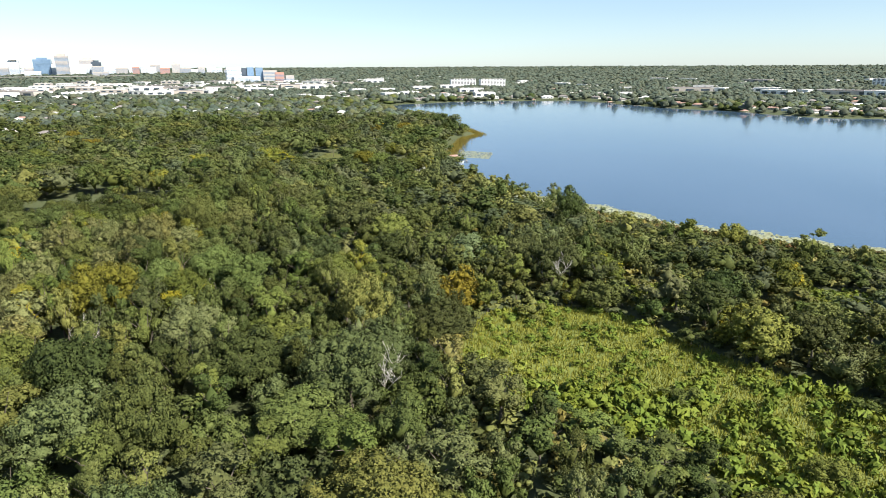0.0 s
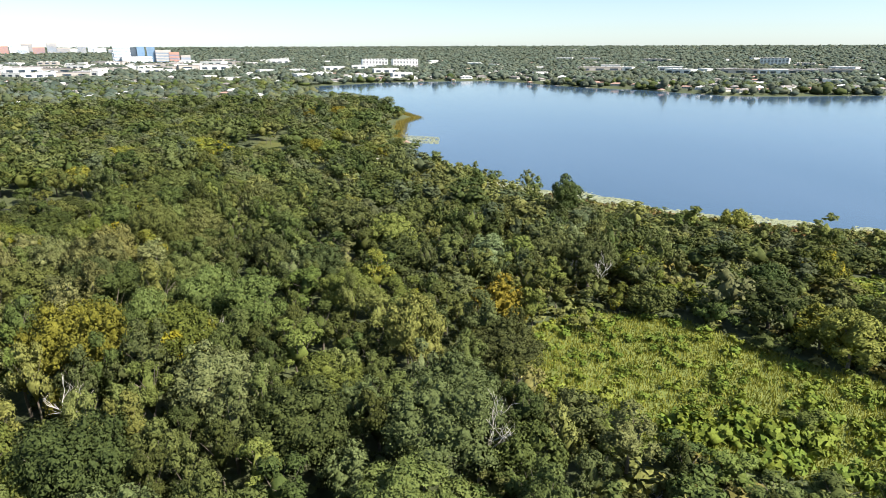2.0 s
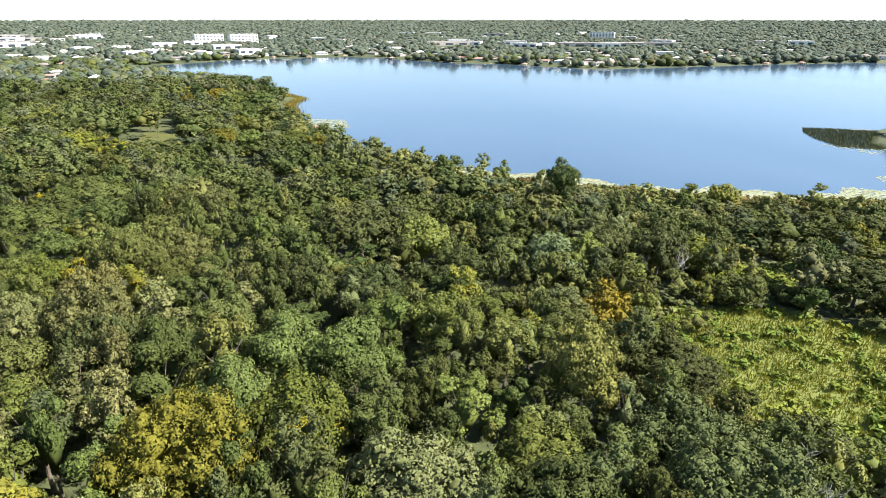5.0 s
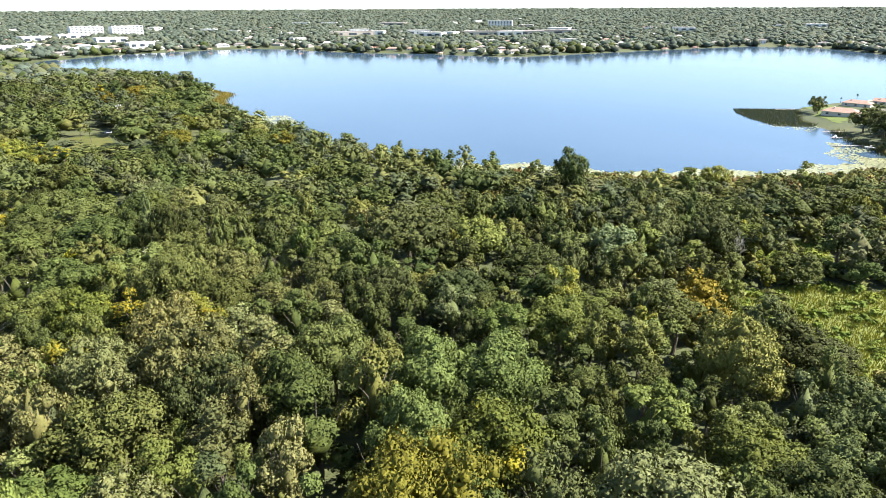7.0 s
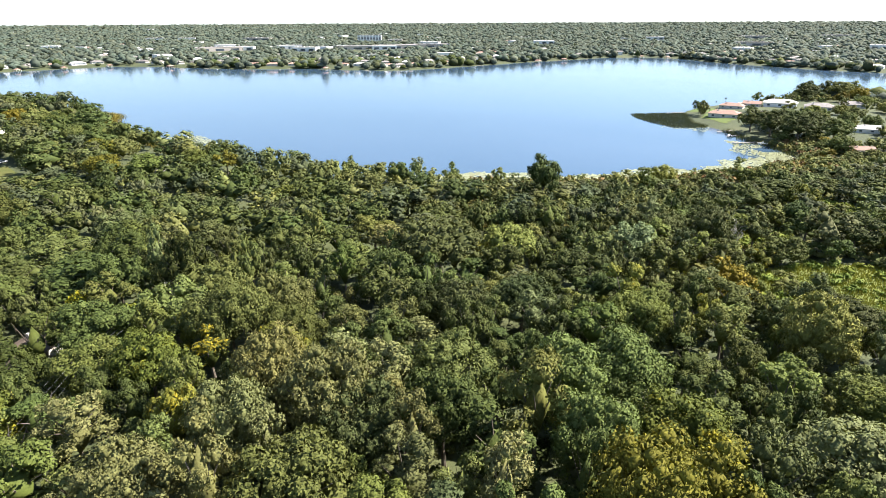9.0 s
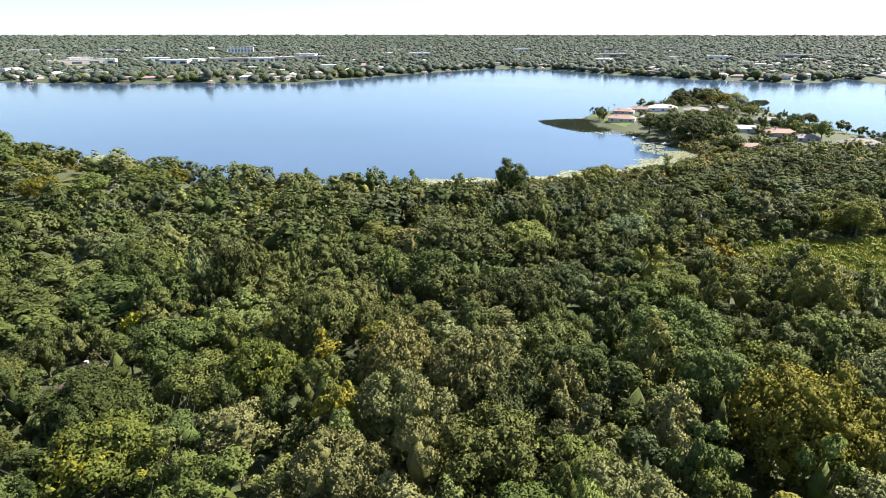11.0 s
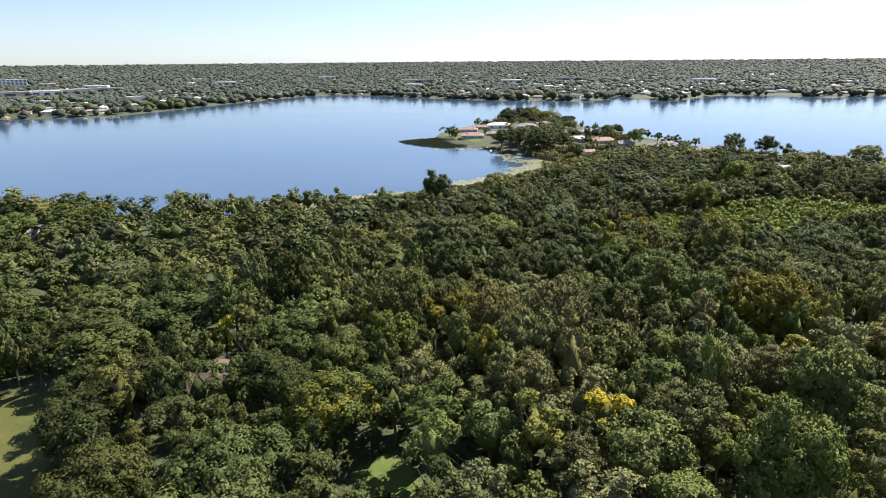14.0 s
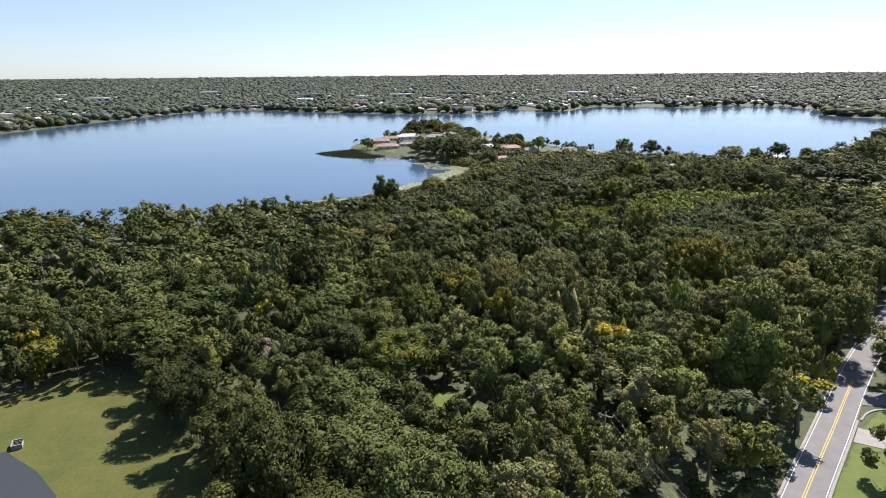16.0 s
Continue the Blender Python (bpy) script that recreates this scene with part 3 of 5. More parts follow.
def canopy(x, y):
    w = 1 / ((x - CANOPY_XYZ[:, 0]) ** 2 + (y - CANOPY_XYZ[:, 1]) ** 2 + 150)
    return float(np.sum(w * CANOPY_XYZ[:, 2]) / np.sum(w))


def canopy_top(x, y, inland):
    """The canopy's height, kept low over the marshy bank of the eastern shore."""
    t = canopy(x, y)
    if -118 < x < -60 and 372 < y < 440:        # low growth before the sunlit lawn
        return min(t, 7.5)
    if x > 66 and y < 300:
        return min(t, 4.2 + 0.13 * max(inland, 0))
    return min(t, (8.5 if y > 300 else 5.5) + 0.13 * max(inland, 0)) if x > 12 and inland < 90 else t


# ---- open ground in the woods ----
MEADOW = [(2, 136), (10, 156), (24, 163), (38, 160), (50, 154), (58, 140), (68, 126), (86, 110), (96, 80), (98, 40), (92, 0), (62, 0), (56, 60), (40, 95), (12, 108), (2, 120)]
LAWN = [(-138, 306), (-131, 298), (-129, 288), (-131, 279), (-140, 272), (-154, 260), (-172, 238), (-205, 250), (-190, 300), (-160, 318)]
LAWN_STRIP = [(-134, 212), (-140, 215), (-150, 209), (-150, 203), (-143, 202), (-135, 207)]
FIELD = [(-98, 440), (-94, 482), (-80, 487), (-73, 470), (-75, 438), (-88, 431)]
FIELD_LAKE = [(-42, 420), (-24, 449), (-11, 457), (-9, 447), (-20, 431), (-32, 413)]
ROAD_LINE = [(-215, 188), (-190, 168), (-168, 151.5), (-147.5, 135), (-135, 125.3), (-121, 114), (-104, 99), (-84, 80), (-50, 50)]
SIDE_ROAD = [(-135, 125), (-136, 112), (-139, 95), (-146, 70)]
VERGE = [(-140, 121), (-139, 106), (-150, 96), (-185, 110), (-192, 150), (-186, 161), (-170.4, 148.6), (-150, 132.2)]
SPIT = [(214, 192), (250, 168), (262, 128), (250, 92), (235, 60), (238, 20), (236, -40), (250, -100), (330, -180), (800, -100), (760, 420), (240, 420)]
GLADE = [(50, 178), (74, 175), (70, 162), (60, 160), (51, 167)]
GLADE_EAST = [(102, 176), (122, 172), (124, 156), (106, 150), (98, 160)]
OPEN = [GLADE, GLADE_EAST, MEADOW, LAWN, LAWN_STRIP, FIELD, FIELD_LAKE, VERGE]


def is_open(x, y, margin=1.5):
    x, y = np.atleast_1d(x).astype(float), np.atleast_1d(y).astype(float)
    bad = np.zeros(x.shape, bool)
    for poly in OPEN:
        bad |= inside(poly, x, y) | (edge_distance(poly, x, y) < margin)
    bad |= edge_distance(ROAD_LINE, x, y, False) < 4.2 + margin
    bad |= edge_distance(SIDE_ROAD, x, y, False) < 4.2 + margin
    return bad


TAKEN = []      # x, y, radius of what stands already
CELLS = collections.defaultdict(list)


def clear_of(x, y, r, k=0.78):
    for a, b, c in CELLS[int(x // 24), int(y // 24)]:
        if (x - a) ** 2 + (y - b) ** 2 <= (k * (r + c)) ** 2:
            return False
    return True


def take(x, y, r):
    """Notes a place as taken, in its own cell and the cells round it."""
    TAKEN.append((x, y, r))
    for i in (-1, 0, 1):
        for j in (-1, 0, 1):
            CELLS[int(x // 24) + i, int(y // 24) + j].append((x, y, r))


# Trees that stand out, by kind: x, y, top, crown radius
NOTABLE = {
    "oak": [(-168, 224, 17.7, 11), (-133, 264, 15.4, 8), (-115, 287, 15.7, 10), (-41, 112, 18.5, 8), (-53, 218, 18.6, 8), (-18, 189, 17, 8.5), (-101, 295, 16, 10),
            (-9, 245, 14.3, 10), (-160, 247, 17, 7), (-147, 263, 16, 6.5), (-137, 271, 15.5, 6), (-154, 229, 17.7, 9), (-84, 242, 18, 8), (23, 153, 9, 4), (59, 136, 8, 4.5), (58, 168, 9, 3)],
    "grey": [(-19, 106, 20.5, 9.5), (-14, 119, 17, 7.5), (33, 177, 20, 7.5), (24, 186, 18, 7), (44, 168, 17, 5), (48, 204, 14, 7), (-34, 220, 22.5, 11.5), (60, 212, 13, 8), (-2, 134, 15.4, 8), (-95, 178, 21, 7), (-79, 308, 15.6, 8.6),
             (-62, 88, 19.5, 9), (-52, 304, 14.7, 9), (74, 25, 14.8, 8), (58, 322, 9.5, 4)],
    "silver": [(-56, 123, 20, 8.5), (-54, 195, 19, 6.5), (-47, 181, 18.6, 5), (-66, 277, 16, 7), (-153, 155, 16, 6)],
    "bronze": [(-83, 137, 23.5, 9.0), (3, 161, 14.5, 7.5)],
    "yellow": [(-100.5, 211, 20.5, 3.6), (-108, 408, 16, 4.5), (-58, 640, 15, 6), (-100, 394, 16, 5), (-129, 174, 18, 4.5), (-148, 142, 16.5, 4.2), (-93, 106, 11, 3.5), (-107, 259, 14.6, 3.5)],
    "gold": [(-17, 158, 15.5, 3), (-108, 218, 19, 6.5), (-136, 221, 18, 8.5), (-126, 304, 12, 7), (-159, 337, 15, 7), (72, 136, 13, 7), (99, 169, 14, 6), (-90, 206, 19, 5), (-110, 404, 13, 5), (28, 349, 9, 4)],
    "pale": [(-97, 197, 22.5, 6.5), (-108, 190, 22, 6.5), (-123, 189, 20.5, 6.5), (-153, 192, 18, 5.5), (-96, 184, 24, 7.5), (0, 80, 15.6, 6), (-33, 74, 17.5, 6), (-124, 178, 19, 5), (-97, 165, 20.5, 5), (-110, 154, 20.3, 7), (-127, 162, 19, 7), (-123, 208, 19, 5.5),
             (20, 352, 9.5, 4)],
    "bright": [(93, 227, 13, 5), (84, 219, 12, 4), (-132, 202, 18.8, 6), (-32, 166, 17.5, 6.5), (-163, 158, 14, 5), (-20, 168, 15.8, 6), (-43, 170, 18.6, 5.5), (-16, 84, 16.8, 5.5), (-19, 312, 12, 7), (46, 108, 8, 5), (62, 84, 8, 6), (26, 98, 9, 5),
               (80, 104, 7.5, 4), (110, 226, 11, 6), (12, 108, 9, 4.5)],
    "laurel": [(51, 246.5, 20.8, 6.6), (125, 200, 15, 5), (64, 159, 15, 6), (79, 165, 13, 6), (120, 193, 14.5, 4.5), (-54, 157, 20, 7.5), (-74, 151, 21, 6.5), (-85, 160, 21, 6), (-84, 171, 20.6, 6.5), (-101, 275, 15.6, 11), (-122, 280, 15.6, 9), (-128, 236, 17.5, 8), ],
    "olive": [(67, 222, 17.5, 6.2), (106, 205, 12, 5), (87, 207, 10, 4), (140, 195, 11, 4.5), (-94, 240, 17.4, 7.5), (-30, 250, 15.4, 7.5), (34, 344, 9.5, 4), (8, 358, 9, 3.5), (55, 297, 10, 4.5), (62, 278, 10, 4)],
}
rng = np.random.default_rng(7)
for kind_name, rows in NOTABLE.items():
    for x, y, z, r in rows:
        plant(kind_name, x, y, z, r, rng)
        take(x, y, r * 0.95)

take(-119, 256, 5)
take(-76, 120, 5.5)
take(-125, 249, 3)      # a house and the gap before it

# The near woods, tree by tree
cand = rng.uniform((-330, 20), (215, 430), (70000, 2))
s_dist = shore_distance(cand[:, 0], cand[:, 1])
offset, ahead = cand[:, 0] * 0.63 + cand[:, 1] * 0.77, -0.77 * cand[:, 0] + 0.63 * cand[:, 1]
ok = (offset > np.where(ahead > 230, 30, np.where(cand[:, 0] < -110, 2, 13))) & (offset < np.where(cand[:, 0] > 30, 240, np.where(cand[:, 0] > 0, 200, 165))) & (ahead > -115) & (ahead < 330) & (s_dist > 9) & ~is_open(cand[:, 0], cand[:, 1], 1.2)
NEAR = []
for (x, y), d, s in zip(cand[ok], offset[ok], s_dist[ok]):
    r = (3.0 + 5.4 * rng.random() ** 1.5) * (1.0 if s > 30 else 0.7)
    if clear_of(x, y, r, 0.74):
        take(x, y, r)
        NEAR.append((d, x, y, r, s))
NEAR.sort()
NEAR_SINGLE = 700
NAMES = ("oak", "grey", "laurel", "bright", "olive", "gold", "pale", "silver")
SHARE = np.array([0.34, 0.15, 0.26, 0.07, 0.1, 0.015, 0.035, 0.015])
SHARE_SHORE = np.array([0.16, 0.1, 0.2, 0.24, 0.26, 0.03, 0.01, 0.0])
for d, x, y, r, s in NEAR[:NEAR_SINGLE]:
    p = (SHARE_SHORE if s < 45 else SHARE).copy()
    if x < -80 and y < 198:
        p *= np.array([0.08, 0.2, 0.3, 4.0, 3.2, 3.0, 10.0, 0.6])
    if x < -100 and y > 204:
        p *= np.array([2.6, 0.5, 1.8, 0.15, 0.3, 0.5, 0.05, 0.05])
    if x < -150 and y > 200:
        p *= np.array([1, 1, 1, 0, 0.3, 0.2, 0, 0])
    if x > -85 and x + y < 150:
        p *= np.array([1.6, 1.0, 1.0, 0.3, 0.7, 1.0, 0.5, 0.5])
    stand_a, stand_b, stand_c = wobble(x, y, 15.0), wobble(x + 60, y - 40, 12.0), wobble(x - 90, y + 70, 19.0)
    p *= np.exp(1.3 * np.array([stand_a, -stand_a, stand_b, 1.3 * stand_c, -stand_b, 0, -stand_c, stand_b]))
    kind_name = NAMES[rng.choice(8, p=p / p.sum())]
    if x > 60 and y < 300 and s < 75:
        # scattered upright trees over low brush on the marshy bank
        tall = rng.random() < 0.5
        plant(("olive", "bright", "laurel", "gold", "oak", "bright")[rng.integers(6)], x, y, min(15.0, rng.uniform(8.5, 12.5) + 0.05 * s) if tall else rng.uniform(5, 7.5), min(r, 4.8) if tall else min(r, 3.8), rng)
        continue
    plant(kind_name, x, y, canopy_top(x, y, s) + rng.normal(-0.7, 2.9) * min(1.0, s / 40) + (r - 4) * 0.5 * min(1.0, s / 60), r * 1.06, rng)


# broad crowns that stand above the woods further back
for _ in range(70):
    x, y = rng.uniform((-330, 300), (20, 620))
    s = float(shore_distance(np.array([x]), np.array([y]))[0])
    r = rng.uniform(5.5, 10.5)
    if s > 12 and not is_open(x, y, 4.0)[0] and clear_of(x, y, r, 0.6) and not (x < -360 and y > 500):
        plant(("oak", "grey", "laurel", "bright", "olive", "gold", "oak", "laurel", "bronze")[rng.integers(9)], x, y, canopy_top(x, y, s) + rng.uniform(1.0, 3.0), r, rng)
        take(x, y, r * 0.8)


# ---- woods further off, as one mass each ----
def templates(seed, how_many, radius, base, top, lobes, leaves, size, boughs=0, lobe=(0.3, 0.48), spread=0.4, flatness=0.7):
    return [crown_arrays(np.random.default_rng(seed + k), radius * (0.85, 1.0, 1.15)[k % 3], base, top * (1.0, 0.92, 1.06, 0.97)[k % 4], lobes, leaves, size, OCTA, flatness, spread, lobe, 0.62, boughs, 0.55) for k in range(how_many)]


def domes(seed, how_many, radius, base, top, leaves, size, core, lumps=0.13):
    return [dome_arrays(np.random.default_rng(seed + k), radius * (0.85, 1.0, 1.15)[k % 3], base, top * (1.0, 0.9, 1.08, 0.96)[k % 4], leaves, size, core, lumps) for k in range(how_many)]


T_MID = templates(900, 14, 6.0, 2.0, 13.0, 24, 380, 0.66)
T_BACK = templates(915, 12, 6.4, 2.0, 13.0, 14, 260, 0.86)
T_LOW = templates(930, 14, 4.0, 0.0, 8.0, 18, 190, 0.6, 5, flatness=1.3)
T_FAR = domes(950, 12, 8.0, 1.0, 12.0, 32, 2.1, ICO1, 0.2)
T_FAR_LOW = domes(960, 10, 8.0, 0.5, 12.0, 6, 3.6, OCTA, 0.2)
T_HORIZON = domes(970, 8, 8.4, 0.5, 12.0, 4, 5.0, OCTA, 0.2)
T_SCRUB = templates(980, 8, 1.0, 0.0, 1.0, 4, 42, 0.34, 2, (0.5, 0.8))


def woods(name, spots, temps, label, mats=(M_FAR,), category="woodland"):
    """spots: x, y, z, width factor, height factor, tint."""
    vs, fs, ns, ts, ms, total = [], [], [], [], [], 0
    r = np.random.default_rng(len(spots))
    for x, y, z, kw, kh, tint in spots:
        v, f, n = temps[r.integers(len(temps))]
        a = r.uniform(0, 6.28)
        ca, sa = math.cos(a), math.sin(a)
        vs.append(np.stack([(v[:, 0] * ca - v[:, 1] * sa) * kw + x, (v[:, 0] * sa + v[:, 1] * ca) * kw + y, v[:, 2] * kh + z], 1))
        ns.append(np.stack([n[:, 0] * ca - n[:, 1] * sa, n[:, 0] * sa + n[:, 1] * ca, n[:, 2]], 1))
        fs.append(f + total)
        ts.append(np.full(len(v), tint))
        ms.append(np.full(len(f), r.integers(len(mats))))
        total += len(v)
    ob = new(name, tri_mesh(name, np.concatenate(vs), np.concatenate(fs), mats, np.concatenate(ms), tint=np.concatenate(ts), normals=np.concatenate(ns)))
    return tagged(ob, label, category, kind="stuff")


HOUSES = []     # x, y, clear radius


def scatter(r0, r1, spacing, az0, az1, seed, growth=0.0):
    """Places in rings round the middle of the scene, jittered."""
    g = np.random.default_rng(seed)
    out, r = [], r0
    while r < r1:
        s = spacing * max(1.0, 1 + growth * (r - r0))
        n = int(radians(az1 - az0) * r / s)
        a = radians(az0) + (np.arange(n) + g.uniform(-0.5, 0.5, n) + g.random()) * (s / r)
        rr = r + g.uniform(-0.5, 0.5, n) * s
        out.append(np.stack([CENTRE[0] + np.sin(a) * rr, CENTRE[1] + np.cos(a) * rr, np.full(n, s)], 1))
        r += s * 0.86
    return np.concatenate(out)


# ---- houses and town ----
def house_model(name, w, d, h, pitch, wall_mat, roof_mat, label, hip=True, garage=False):
    """A one-storey house: walls, hipped or gabled roof with eaves, windows with frames, a door."""
    root = thing(name, Matrix.Identity(4), label, "house", "lakeside houses")
    part("wall", boxed(-w / 2, -d / 2, -0.4, w / 2, d / 2, h), wall_mat, root)
    bm = bmesh.new()
    e, top = 0.7, h + d / 2 * pitch
    cut = d / 2 * 0.95 if hip else 0.0
    base = [bm.verts.new((x, y, h)) for x, y in ((-w / 2 - e, -d / 2 - e), (w / 2 + e, -d / 2 - e), (w / 2 + e, d / 2 + e), (-w / 2 - e, d / 2 + e))]
    r0, r1 = bm.verts.new((-w / 2 - e + cut, 0, top)), bm.verts.new((w / 2 + e - cut, 0, top))
    for f in ((base[0], base[1], r1, r0), (base[1], base[2], r1), (base[2], base[3], r0, r1), (base[3], base[0], r0), base[::-1]):
        bm.faces.new(f)
    roof = part("roof", bm, roof_mat, root)
    part("chimney", boxed(w * 0.2, d * 0.12, h, w * 0.2 + 0.8, d * 0.12 + 0.8, top + 0.5), wall_mat, roof)
    for side in (-1, 1):
        for k in range(3):
            x = -w * 0.34 + k * w * 0.34
            y = side * (d / 2 + 0.03)
            if side == -1 and k == 1:
                part("door", boxed(x - 0.5, y - 0.04, 0.0, x + 0.5, y + 0.04, 2.1), M_WOOD, root)
            else:
                part("window", boxed(x - 0.95, y - 0.05, 0.85, x + 0.95, y + 0.05, 2.15), M_GLASS, root)
    if garage:
        part("carport", boxed(w / 2, -d * 0.35, 2.3, w / 2 + 5.5, d * 0.2, 2.5), M_PALE_ROOF, root, "pale flat carport roof")
        for y in (-d * 0.33, d * 0.18):
            bm = bmesh.new()
            tube(bm, (w / 2 + 5.2, y, -0.3), (w / 2 + 5.2, y, 2.3), 0.08, 0.08)
            part("post", bm, M_WHITE, root)
    return root


HOUSE_KINDS = [
    house_model("house", 19, 11, 2.9, 0.45, M_WALL, M_ROOF, "single-storey stucco house with a grey-brown shingle roof"),
    house_model("house", 22, 12, 3.0, 0.4, M_WHITE, M_PALE_ROOF, "single-storey white house with a pale roof"),
    house_model("house", 17, 10, 2.9, 0.5, M_WALL, M_TILE, "single-storey stucco house with a clay tile roof", hip=False, garage=True),
    house_model("house", 15, 10, 5.6, 0.5, M_WHITE, M_ROOF, "two-storey white house with a dark shingle roof", hip=False),
    house_model("house", 24, 13, 3.1, 0.42, M_WALL, M_TILE, "long low house with a pinkish clay tile roof"),
    house_model("house", 16, 10, 2.9, 0.45, M_WALL, M_BROWN_ROOF, "small house with a brown shingle roof among trees"),
]
MODEL_USED = set()


def put_house(kind, x, y, turn, clear=13.0, grow=1.0):
    m = pose(x, y, height_at(x, y) + 0.1, 0, 0, turn) @ Matrix.Scale(grow, 4)
    model = HOUSE_KINDS[kind]
    if kind in MODEL_USED:
        ob = copy_thing(model, m)
    else:
        MODEL_USED.add(kind)
        model.matrix_basis = m
        ob = model
    HOUSES.append((x, y, clear))
    return ob


# the spit: x, y, kind, turn
for x, y, k, turn, clear, grow in [(326, 279, 4, 100, 16, 1.0), (377, 292, 4, 98, 16, 1.0), (409, 266, 1, 103, 18, 1.25), (399, 284, 2, 100, 12, 0.9), (404, 237, 0, 105, 14, 1.2), (344, 262, 0, 95, 10, 0.8),
                                   (314, 187, 1, 110, 10, 0.9), (304, 165, 4, 112, 13, 1.15), (241, 178, 2, 115, 12, 1.0), (290, 149, 0, 112, 11, 0.9), (275, 120, 0, 115, 13, 1.3), (263, 96, 0, 110, 11, 1.0),
                                   (372, 178, 0, 120, 11, 1.0), (440, 222, 0, 110, 11, 1.0), (186, 55, 1, 95, 12, 0.8), (196, 62, 0, 5, 9, 0.8), (243, -89, 4, 70, 13, 1.0), (238, 14, 0, 80, 10, 0.9), (250, -45, 1, 75, 12, 0.8)]:
    put_house(k, x, y, turn, clear, grow * 0.85)
# in the woods
put_house(5, -119, 256, 35, 9, 0.8)
put_house(0, -24, 402, 20, 9)
put_house(1, -440, 632, 10, 16, 1.2)
put_house(0, -395, 618, 30, 12)
put_house(1, -60, 560, 10, 10)


for k in (24, 44, 66, 90):
    for hx, hy in ((-440, 632), (-395, 618)):
        away = math.hypot(hx, hy)
        HOUSES.append((hx - hx / away * k, hy - hy / away * k, 15))


def along(line, step, first=0.0):
    """Places every step metres along a line, with its direction."""
    left = first
    for (x0, y0), (x1, y1) in zip(line, line[1:]):
        d = math.hypot(x1 - x0, y1 - y0)
        while left < d:
            yield x0 + (x1 - x0) * left / d, y0 + (y1 - y0) * left / d, math.degrees(math.atan2(y1 - y0, x1 - x0))
            left += step
        left -= d


def dock_model():
    root = thing("dock", Matrix.Identity(4), "weathered timber dock on posts at the lake shore", "dock", "docks")
    for k in range(5):
        part("plank", boxed(k * 3.0 + 0.05, -0.9, 0.55, k * 3.0 + 2.95, 0.9, 0.65), M_WOOD, root)
    for k in range(3):
        for y in (-0.85, 0.85):
            bm = bmesh.new()
            tube(bm, (k * 6.5 + 0.6, y, -2.0), (k * 6.5 + 0.6, y, 1.3), 0.14, 0.12)
            part("post", bm, M_WOOD, root)
    return root


def boathouse_model():
    root = thing("boathouse", Matrix.Identity(4), "open boathouse with a red-brown hipped roof on posts", "boathouse", "docks")
    bm = bmesh.new()
    b = [bm.verts.new(p) for p in ((-5, -4, 3.2), (5, -4, 3.2), (5, 4, 3.2), (-5, 4, 3.2))]
    r = [bm.verts.new(p) for p in ((-2.5, 0, 5.0), (2.5, 0, 5.0))]
    for f in ((b[0], b[1], r[1], r[0]), (b[1], b[2], r[1]), (b[2], b[3], r[0], r[1]), (b[3], b[0], r[0]), b[::-1]):
        bm.faces.new(f)
    part("roof", bm, M_TILE, root)
    for x in (-4.5, 0, 4.5):
        for y in (-3.6, 3.6):
            bm = bmesh.new()
            tube(bm, (x, y, -2), (x, y, 3.2), 0.13, 0.13)
            part("post", bm, M_WHITE, root)
    part("deck", boxed(-5, -4, 0.5, 5, -2.6, 0.62), M_WOOD, root)
    return root


def boat_model():
    root = thing("boat", Matrix.Identity(4), "small white motorboat moored beside a dock", "boat", "docks")
    bm = bmesh.new()
    rings = []
    for x, w, z in ((-2.8, 0.95, 0.75), (0.0, 1.1, 0.75), (1.8, 0.8, 0.85), (3.0, 0.05, 1.05)):
        rings.append([bm.verts.new(p) for p in ((x, -w, z), (x * 0.95, -w * 0.6, -0.1), (x * 0.95, w * 0.6, -0.1), (x, w, z))])
    for a, b in zip(rings, rings[1:]):
        for k in range(3):
            bm.faces.new((a[k], b[k], b[k + 1], a[k + 1]))
        bm.faces.new((a[3], b[3], b[0], a[0]))
    bm.faces.new(rings[0])
    part("hull", bm, M_WHITE, root)
    part("console", boxed(-0.4, -0.45, 0.75, 0.5, 0.45, 1.5), M_WHITE, root)
    part("engine", boxed(-3.2, -0.25, 0.3, -2.8, 0.25, 1.2), M_RUBBER, root)
    return root


DOCK, BOATHOUSE, BOAT = dock_model(), boathouse_model(), boat_model()
DOCK.matrix_basis = pose(344, 317, 0, 0, 0, 150)
BOATHOUSE.matrix_basis = pose(7, 459, 0, 0, 0, 10)
BOAT.matrix_basis = pose(287, 252, 0.05, 0, 0, 140)
for x, y, turn in [(285, 256, 150), (272, 246, 155), (3, 455, 10), (250, 232, 140)]:
    copy_thing(DOCK, pose(x, y, 0, 0, 0, turn))
for x, y, turn in [(262, 252, 30), (12, 452, 40), (268, 236, 60), (248, 228, 120)]:
    copy_thing(BOAT, pose(x, y, 0.05, 0, 0, turn))

